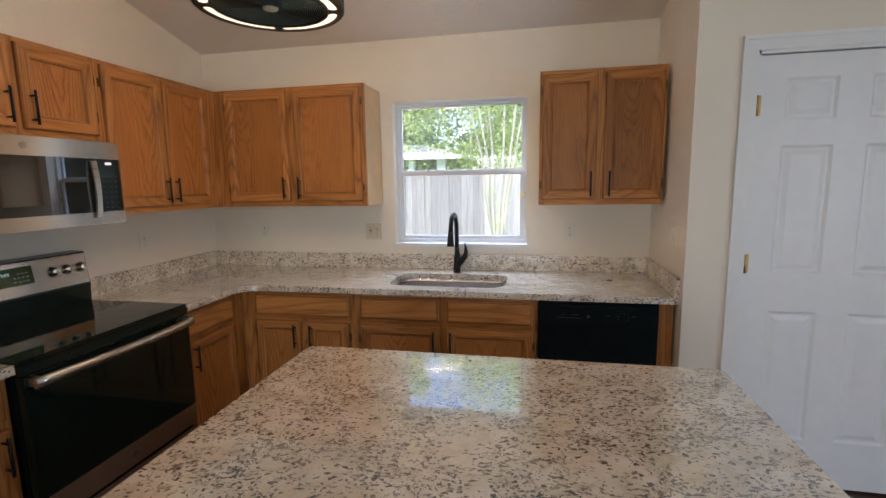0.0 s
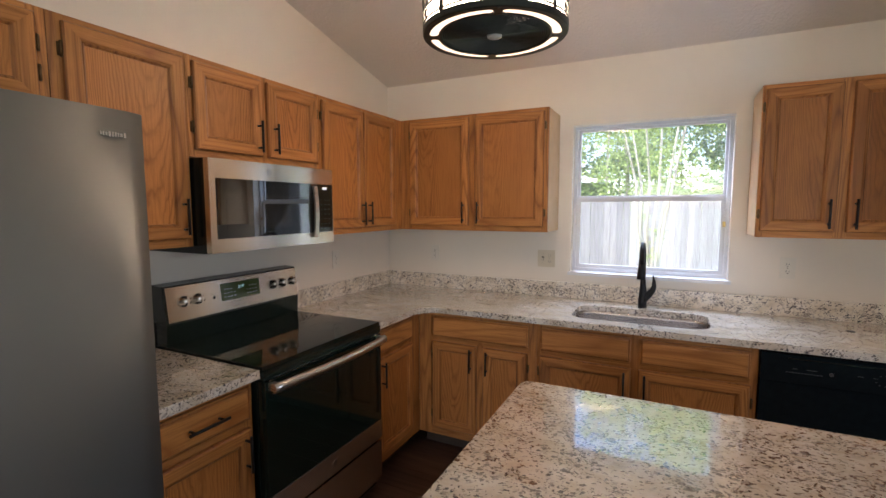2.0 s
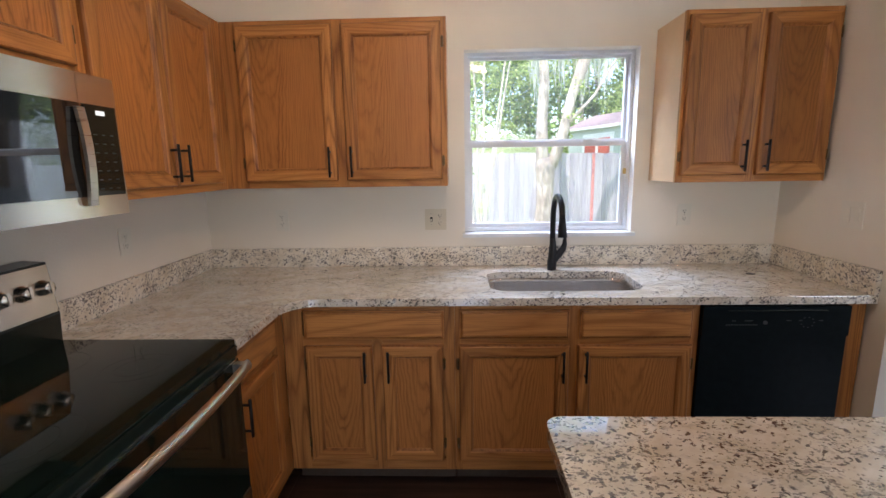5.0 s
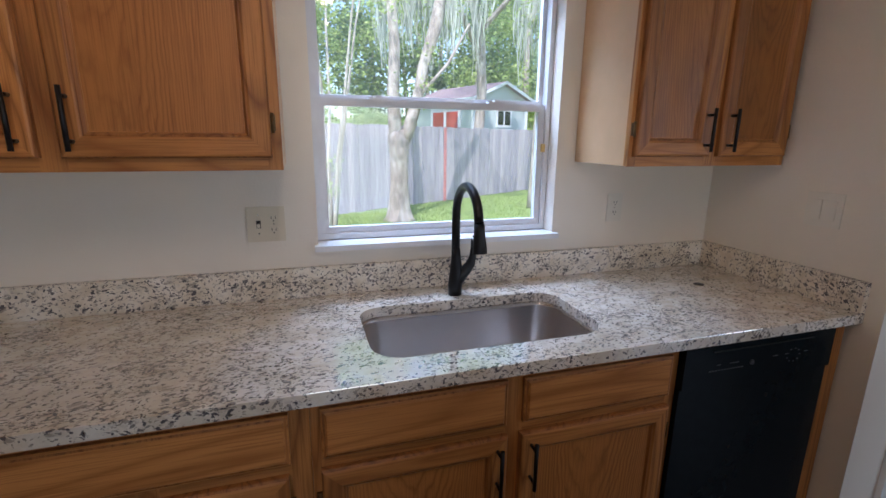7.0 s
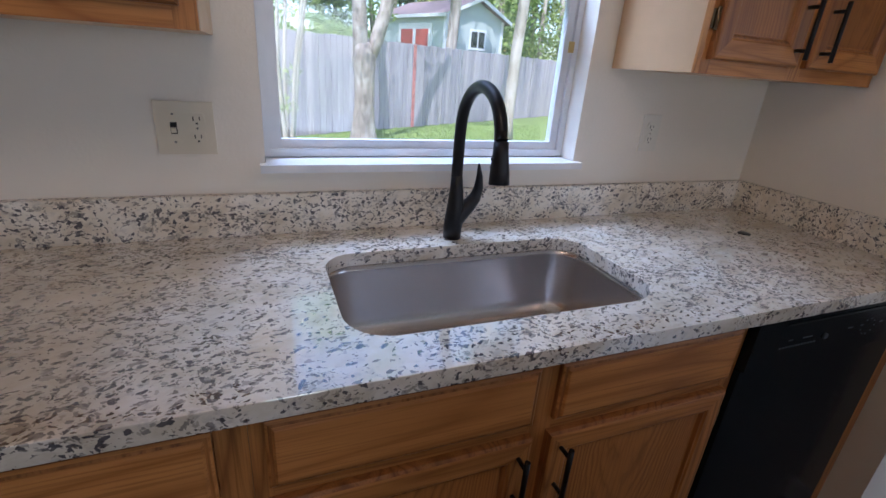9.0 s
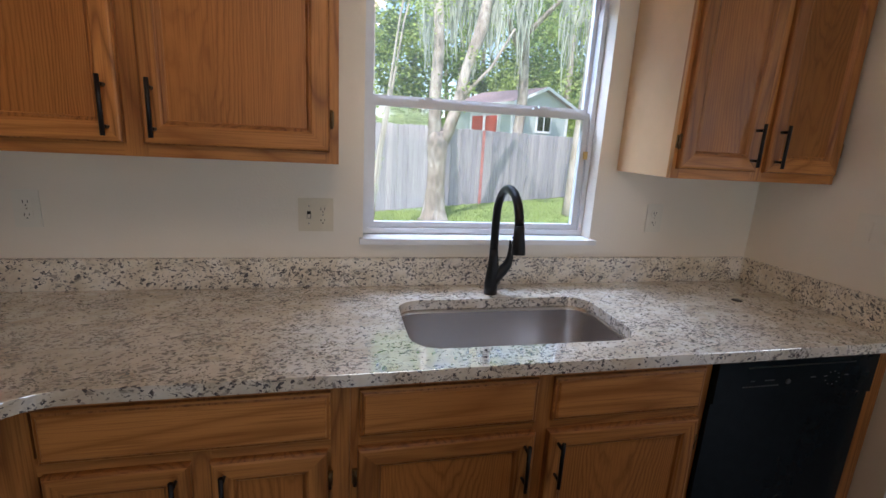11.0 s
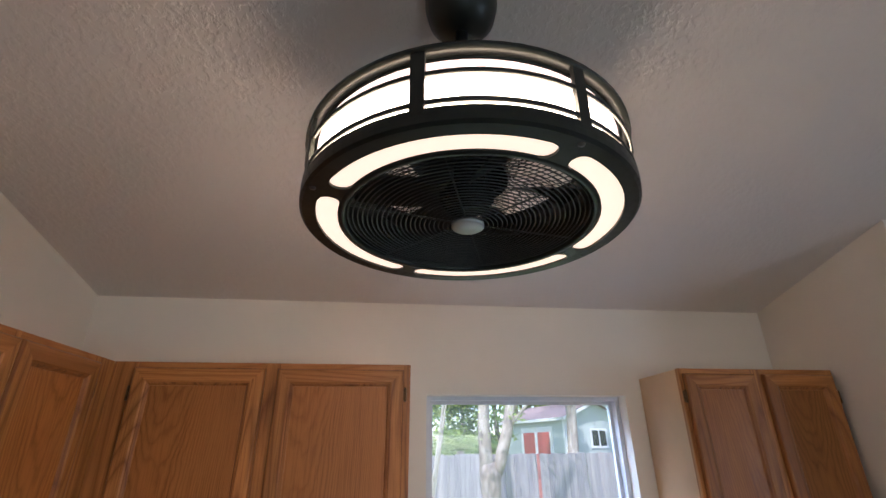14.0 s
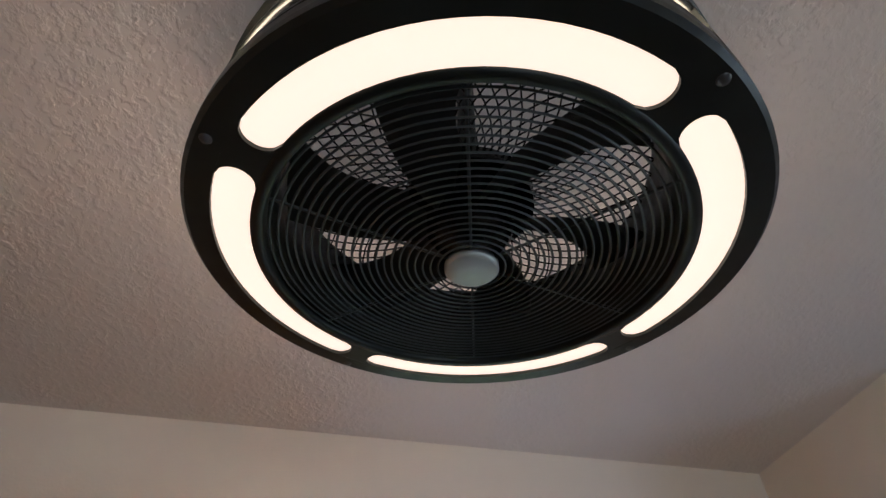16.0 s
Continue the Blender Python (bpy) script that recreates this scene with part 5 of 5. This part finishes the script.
# white panels out of direct view, added for the microwave door to reflect
reflected_panels = thing("reflected_panels", "white lined panels added beside the lawn for reflections", "fence", pose(13.5, 14.4, GROUND, 0, 0, -97))
for i in range(7):
    x = i * 2.1
    boxes("panel", [(x + 0.11, x + 2.09, -0.018, 0.018, 0.06 + 0.29 * k, 0.34 + 0.29 * k) for k in range(6)], WHITE, reflected_panels)
    boxes("post", [(x, x + 0.10, -0.05, 0.05, 0.0, 1.88), (x - 0.01, x + 0.11, -0.06, 0.06, 1.88, 1.92)], WHITE, reflected_panels, bevel=0.006)


def leaves(bm, centre, radius, count, size, rnd, flat=0.8, droop=0.0):
    """Small folded leaves scattered in a ragged clump."""
    cx, cy, cz = centre
    for _ in range(count):
        while True:
            p = Vector((rnd.uniform(-1, 1), rnd.uniform(-1, 1), rnd.uniform(-1, 1)))
            if p.length < 1:
                break
        p = Vector((cx + p.x * radius, cy + p.y * radius, cz + p.z * radius * flat - droop * rnd.random()))
        s = size * rnd.uniform(0.6, 1.4)
        a = Vector((rnd.uniform(-1, 1), rnd.uniform(-1, 1), rnd.uniform(-0.8, 0.5))).normalized()
        b = a.cross(Vector((rnd.uniform(-1, 1), rnd.uniform(-1, 1), rnd.uniform(-1, 1)))).normalized()
        v = [bm.verts.new(q) for q in (p, p + a * s * 0.5 + b * s * 0.24, p + a * s, p + a * s * 0.5 - b * s * 0.24)]
        bm.faces.new(v)


def limb(parent, name, pts, radii, mat, seg=12, label=""):
    bm = bmesh.new()
    sweep(bm, pts, radii, seg)
    rnd = random.Random(len(pts) * 7 + int(pts[0][0] * 100))
    for v in bm.verts:
        v.co += Vector((rnd.uniform(-1, 1), rnd.uniform(-1, 1), 0)) * radii[0] * 0.07
    return part(name, bm, mat, parent, label)


def leaf_part(parent, name, mat, clumps, size, seed, label="", droop=0.0):
    rnd = random.Random(seed)
    bm = bmesh.new()
    for (x, y, z, r, n) in clumps:
        leaves(bm, (x, y, z), r, n, size, rnd, droop=droop)
    return part(name, bm, mat, parent, label, recalc=False)


tree = thing("oak_tree", "forked lawn tree with mottled pale bark in front of the fence", "tree", pose(3.17, 7.20, GROUND))
limb(tree, "trunk", [(0.0, 0, -0.05), (0.0, 0, 0.06), (0.0, 0, 0.25), (0.01, 0, 0.7), (0.02, 0, 1.15), (0.0, 0, 1.5), (-0.03, 0, 1.7)], [0.36, 0.27, 0.21, 0.175, 0.17, 0.19, 0.14], BARK, 18)
limb(tree, "limb", [(-0.03, 0, 1.45), (-0.07, 0, 1.8), (-0.08, 0.02, 2.4), (-0.04, 0.05, 3.2), (-0.12, 0.1, 4.4), (0.05, 0.1, 6.2)], [0.13, 0.13, 0.115, 0.10, 0.09, 0.05], BARK, 14)
limb(tree, "limb", [(0.06, 0, 1.4), (0.20, 0.0, 1.75), (0.36, 0.0, 2.25), (0.50, 0.02, 2.9), (0.74, 0.05, 3.6), (0.92, 0.1, 4.6), (1.4, 0.1, 6.0)], [0.11, 0.12, 0.105, 0.10, 0.12, 0.07, 0.04], BARK, 14)
limb(tree, "branch", [(0.38, 0, 2.3), (0.55, -0.1, 2.5), (0.9, -0.2, 2.9), (1.3, -0.2, 3.6)], [0.04, 0.035, 0.028, 0.015], BARK, 8)
rnd = random.Random(5)
cl = []
for _ in range(44):
    a, rr = rnd.uniform(0, 6.28), rnd.uniform(0.4, 3.0)
    cl.append((0.3 + rr * math.cos(a), rr * math.sin(a) * 0.8, rnd.uniform(4.0, 7.0), rnd.uniform(0.35, 0.7), 110))
cl += [(0.5, 0.0, 2.55, 0.22, 60), (0.42, 0.0, 2.15, 0.14, 30), (0.62, -0.05, 3.1, 0.24, 60)]
leaf_part(tree, "crown", LEAFY, cl, 0.085, 6, "loose crown of small bright leaves")

shrub = thing("crepe_myrtle", "slender multi stem shrub tree near the window", "shrub", pose(1.70, 4.75, GROUND))
rnd = random.Random(9)
for k in range(6):
    a = k * 1.05 + 0.3
    dx, dy = math.cos(a), math.sin(a)
    pts = [(0.05 * dx, 0.05 * dy, -0.02), (0.09 * dx + 0.02, 0.09 * dy, 0.6), (0.19 * dx, 0.18 * dy, 1.3), (0.27 * dx + 0.04, 0.3 * dy, 2.0), (0.48 * dx, 0.5 * dy, 3.0), (0.75 * dx, 0.8 * dy, 4.1)]
    limb(shrub, "stem", pts, [0.032, 0.027, 0.024, 0.019, 0.013, 0.006], PALEBARK, 8)
cl = [(rnd.uniform(-0.9, 0.9), rnd.uniform(-0.8, 0.8), rnd.uniform(2.1, 4.4), rnd.uniform(0.15, 0.34), 55) for _ in range(40)]
cl += [(rnd.uniform(-0.12, 0.30), rnd.uniform(-0.2, 0.2), z, 0.13, 45) for z in (0.9, 1.1, 1.25, 1.5)]
leaf_part(shrub, "foliage", LEAFY, cl, 0.05, 8, "sparse small yellow green leaves")

tree2 = thing("tall_tree", "straight pale trunked tree by the fence", "tree", pose(6.55, 8.10, GROUND))
limb(tree2, "trunk", [(0, 0, -0.05), (0, 0, 0.4), (0.02, 0, 1.8), (0.1, 0, 3.2), (0.06, 0, 5.0), (0.2, 0, 8.0)], [0.17, 0.13, 0.115, 0.105, 0.095, 0.06], PALEBARK, 14)
rnd = random.Random(15)
leaf_part(tree2, "crown", LEAF, [(rnd.uniform(-1.8, 1.8), rnd.uniform(-1.5, 1.5), rnd.uniform(5.2, 8.6), rnd.uniform(0.4, 0.7), 100) for _ in range(26)], 0.09, 16, "small leaved crown")

# hanging moss, as on the branches over the fence
rnd = random.Random(21)
mossy = thing("mossy_tree", "tree with long hanging grey green moss behind the fence", "tree", pose(6.6, 12.0, GROUND))
limb(mossy, "trunk", [(0, 0, -0.05), (0, 0, 1), (0.1, 0, 3), (0, 0, 5), (-0.3, 0, 7.5)], [0.22, 0.17, 0.15, 0.12, 0.07], BARK, 12)
limb(mossy, "limb", [(0.05, 0, 3.9), (-0.8, -0.5, 5.0), (-2.2, -1.0, 5.6), (-3.6, -1.2, 5.7)], [0.09, 0.07, 0.05, 0.02], BARK, 10)
limb(mossy, "limb", [(0, 0, 4.6), (0.9, -0.3, 5.6), (2.2, -0.6, 6.1)], [0.08, 0.06, 0.02], BARK, 10)
leaf_part(mossy, "crown", LEAF, [(rnd.uniform(-3.6, 2.6), rnd.uniform(-1.6, 1.4), rnd.uniform(5.0, 8.4), rnd.uniform(0.4, 0.8), 110) for _ in range(50)], 0.10, 22, "loose leafy crown")
bm = bmesh.new()
for _ in range(420):
    u = rnd.random()
    grp = rnd.choice((-3.0, -2.3, -1.7, -1.2, -0.4, 0.9, 1.7))
    x, y, z = grp + rnd.gauss(0, 0.16), -0.9 + rnd.gauss(0, 0.25), 5.6 + rnd.uniform(-0.3, 0.4)
    length = rnd.uniform(0.8, 2.6) * (1 - min(0.6, abs(x - grp) * 1.5))
    w = rnd.uniform(0.012, 0.035)
    prev = None
    for i in range(6):
        s = i / 5
        c = Vector((x + 0.05 * math.sin(6 * s + u * 9), y + 0.03 * math.cos(5 * s + u * 5), z - length * s))
        ww = w * (1 - s * 0.8)
        cur = (bm.verts.new(c + Vector((-ww, ww * 0.6, 0))), bm.verts.new(c + Vector((ww, -ww * 0.6, 0))))
        if prev:
            bm.faces.new((prev[0], prev[1], cur[1], cur[0]))
        prev = cur
part("moss", bm, MOSS, mossy, "hanging strands of grey green moss", recalc=False)


def palm(at, height, fronds, length, seed, label):
    p = thing("palm", label, "palm", at)
    rr = random.Random(seed)
    limb(p, "trunk", [(0, 0, -0.05), (0, 0, height * 0.5), (0.02, 0, height)], [0.16, 0.14, 0.12], BARK, 12)
    for k in range(fronds):
        a = k * 2.4 + rr.uniform(-0.2, 0.2)
        rise = rr.uniform(0.1, 1.25)
        bm = bmesh.new()
        spine = []
        for i in range(9):
            s = i / 8
            h = length * s
            spine.append(Vector((math.cos(a) * h * math.cos(rise) , math.sin(a) * h * math.cos(rise), height + h * math.sin(rise) - length * 0.55 * s * s)))
        sweep(bm, spine, [0.012 * (1 - 0.8 * i / 8) for i in range(9)], 4, caps=False)
        side = Vector((-math.sin(a), math.cos(a), 0))
        for i in range(1, 34):
            s = i / 34
            j = min(7, int(s * 8))
            c = spine[j].lerp(spine[j + 1], s * 8 - j)
            d = (spine[j + 1] - spine[j]).normalized()
            ll = length * 0.42 * math.sin(math.pi * (0.15 + 0.8 * s)) 
            for sg in (-1, 1):
                tip = c + side * sg * ll * 0.8 + d * ll * 0.5 + Vector((0, 0, -ll * rr.uniform(0.2, 0.5)))
                bm.faces.new([bm.verts.new(q) for q in (c - d * 0.012, c + d * 0.012, tip)])
        part("frond", bm, LEAFY if k % 2 else LEAF, p, "feathery palm frond", recalc=False)
    return p


palm(pose(3.5, 13.2, GROUND), 1.9, 15, 1.7, 3, "low feathery palm behind the fence")
palm(pose(1.9, 14.0, GROUND), 1.6, 13, 1.6, 8, "bushy young palm beyond the fence")

# ---- neighbour's shed and carport ----
shed = thing("shed", "pale green garden shed with a low gable roof and red doors", "garden shed", pose(6.86, 13.06, GROUND, 0, 0, 20))
SL, SW, SE, SA = 3.3, 2.5, 2.86, 3.36   # along the eaves, across the gable, eave and apex heights
bm = bmesh.new()
prof = [(0, 0), (SW, 0), (SW, SE), (SW / 2, SA), (0, SE)]
f0 = [bm.verts.new((x, 0, z)) for x, z in prof]
f1 = [bm.verts.new((x, SL, z)) for x, z in prof]
bm.faces.new(f0)
bm.faces.new(f1[::-1])
for i in range(5):
    bm.faces.new((f0[i], f1[i], f1[(i + 1) % 5], f0[(i + 1) % 5]))
part("wall", bm, SIDING, shed)
for sgn in (0, 1):
    bm = bmesh.new()
    x0, x1 = (-0.18, SW / 2) if not sgn else (SW + 0.18, SW / 2)
    z0, z1 = SE - 0.07, SA + 0.01
    a = [bm.verts.new(p) for p in ((x0, -0.2, z0), (x0, SL + 0.2, z0), (x1, SL + 0.2, z1), (x1, -0.2, z1))]
    b = [bm.verts.new(v.co + Vector((0, 0, 0.06))) for v in a]
    bm.faces.new(a)
    bm.faces.new(b)
    for i in range(4):
        bm.faces.new((a[i], b[i], b[(i + 1) % 4], a[(i + 1) % 4]))
    part("roof", bm, SHINGLE, shed, "faded mauve shingle slope")
boxes("corner_trim", [(-0.02, 0.09, -0.02, 0.0, 0, SE), (-0.02, 0.0, 0.0, 0.09, 0, SE), (SW - 0.09, SW + 0.02, -0.02, 0.0, 0, SE)], WHITE, shed, "white corner boards")
bm = bmesh.new()
for x0, x1 in ((-0.18, SW / 2), (SW + 0.18, SW / 2)):
    v = [bm.verts.new(p) for p in ((x0, -0.23, SE - 0.09), (x1, -0.23, SA - 0.02), (x1, -0.23, SA + 0.08), (x0, -0.23, SE + 0.01))]
    w = [bm.verts.new(q.co + Vector((0, 0.025, 0))) for q in v]
    bm.faces.new(v)
    bm.faces.new(w)
    for i in range(4):
        bm.faces.new((v[i], w[i], w[(i + 1) % 4], v[(i + 1) % 4]))
part("fascia", bm, WHITE, shed, "white gable fascia")
boxes("eave_fascia", [(-0.205, -0.18, -0.2, SL + 0.2, SE - 0.09, SE + 0.0)], WHITE, shed, "white eave board")
w = boxes("window", [(SW * 0.40, SW * 0.40 + 0.72, -0.03, -0.001, 1.95, 2.55)], WHITE, shed, "white framed shed window")
boxes("pane", [(SW * 0.40 + 0.07, SW * 0.40 + 0.33, -0.034, -0.03, 2.02, 2.48), (SW * 0.40 + 0.39, SW * 0.40 + 0.65, -0.034, -0.03, 2.02, 2.48)], BLACKG, w, "dark panes")
d = boxes("door", [(-0.03, -0.001, 0.62, 2.35, 0.4, 2.62)], WHITE, shed, "white framed double door")
for y in (0.78, 1.57):
    boxes("door_panel", [(-0.045, -0.03, y, y + 0.62, 0.6, 2.45)], REDP, d, "red painted door leaf")

cp = thing("carport", "neighbour's low carport with a grey hipped roof and pale square posts", "carport", pose(-6.9, 16.6, GROUND))
CW, CD, CE, CA = 6.1, 4.4, 2.76, 3.42     # width, depth, eave and ridge heights
bm = bmesh.new()
eave = [bm.verts.new(p) for p in ((0, 0, CE), (CW, 0, CE), (CW, CD, CE), (0, CD, CE))]
ridge = [bm.verts.new(p) for p in ((2.0, CD / 2, CA), (CW - 2.0, CD / 2, CA))]
for f in ((eave[0], eave[1], ridge[1], ridge[0]), (eave[1], eave[2], ridge[1]), (eave[2], eave[3], ridge[0], ridge[1]), (eave[3], eave[0], ridge[0]), eave[::-1]):
    bm.faces.new(f)
part("roof", bm, GREYROOF, cp)
boxes("fascia", [(-0.03, CW + 0.03, -0.03, -0.001, CE - 0.13, CE + 0.03), (CW + 0.001, CW + 0.03, 0.0, CD, CE - 0.13, CE + 0.03)], WHITE, cp, "white fascia board")
for x, w in ((0.3, 0.25), (2.1, 0.25), (3.72, 0.26), (5.0, 0.38)):
    boxes("post", [(x, x + w, 0.25, 0.25 + w, 0, CE - 0.001)], SIDING, cp)

# ---- woods behind ----
rnd = random.Random(33)
for nm, mat, n, y0, y1, z0, z1, size, seed in (("woods_bright", LEAFY, 260, 16.5, 21, 0.3, 7.2, 0.17, 1), ("woods_mid", LEAF, 300, 18, 25, 0.6, 11.5, 0.21, 2), ("woods_dark", LEAFD, 260, 20, 28, 0.4, 12.0, 0.30, 3)):
    bm = bmesh.new()
    rr = random.Random(seed)
    for _ in range(n):
        y = rr.uniform(y0, y1)
        x = rr.uniform(-10, 28)
        z = z0 + (z1 - z0) * rr.random() ** 1.15
        leaves(bm, (x, y, z), rr.uniform(0.7, 1.5), 260, size, rr)
    tagged(part(nm, bm, mat, recalc=False), "distant woodland foliage of layered green leaves", "woodland", kind="stuff")
bm = bmesh.new()
rr = random.Random(4)
for _ in range(90):
    leaves(bm, (rr.uniform(15.5, 21), rr.uniform(-2, 15), rr.uniform(0.6, 8.5)), rr.uniform(0.8, 1.6), 220, 0.22, rr)
tagged(part("woods_side", bm, LEAF, recalc=False), "woodland foliage beyond the added white panels", "woodland", kind="stuff")
bm = bmesh.new()
for _ in range(30):
    x, y = rnd.uniform(-9, 20), rnd.uniform(17, 26)
    h = rnd.uniform(6, 11)
    lean = rnd.uniform(-0.6, 0.6)
    r = rnd.uniform(0.05, 0.16)
    sweep(bm, [(x, y, GROUND), (x + lean * 0.4, y, h * 0.5), (x + lean, y, h)], [r, r * 0.8, r * 0.4], 7)
tagged(part("woods_trunks", bm, PALEBARK), "distant thin pale tree trunks", "woodland", kind="stuff")

# lawn blades in the part that the window looks on
bm = bmesh.new()
rr = random.Random(77)
for _ in range(30000):
    y = 3.2 + 7.5 * rr.random()
    x = 1.2 + (y + 2.0) * rr.uniform(-0.25, 0.62)
    if y > 8.1 + (x - 2.0) * 0.577 - 0.05:
        continue
    h = rr.uniform(0.03, 0.075)
    a = rr.uniform(0, 6.28)
    w = 0.006
    lx, ly = rr.uniform(-0.03, 0.03), rr.uniform(-0.03, 0.03)
    bm.faces.new([bm.verts.new(p) for p in ((x - w * math.cos(a), y - w * math.sin(a), GROUND), (x + w * math.cos(a), y + w * math.sin(a), GROUND), (x + lx, y + ly, GROUND + h))])
tagged(part("lawn_grass", bm, GRASSM, recalc=False), "short bright green lawn grass", "grass", kind="stuff")

# ---- floor planks ----
floor = thing("floor", "dark brown wood look plank floor", "floor")
floor["kind"] = "structure"
del floor["category"]
PL, PW = 1.22, 0.18
variants = {}
row = 0
y = SOUTH + 0.001
rr = random.Random(50)
while y < -0.002:
    w = min(PW, -0.001 - y)
    x = 0.001 - rr.choice((0.0, 0.31, 0.62, 0.93))
    while x < EAST - 0.002:
        a, b = max(x, 0.001), min(x + PL, EAST - 0.001)
        key = (round(b - a, 2), round(w, 2))
        if key not in variants:
            bm = bmesh.new()
            bx(bm, 0, b - a - 0.0016, 0, w - 0.0016, -0.011, 0.0)
            vs = [v for v in bm.verts if v.co.z > -0.001]
            variants[key] = mesh_of("plank", bm, PLANKM, 0.0)
        o = new("plank", variants[key])
        o.parent = floor
        o.location = (a, y, 0)
        x += PL
    y += PW
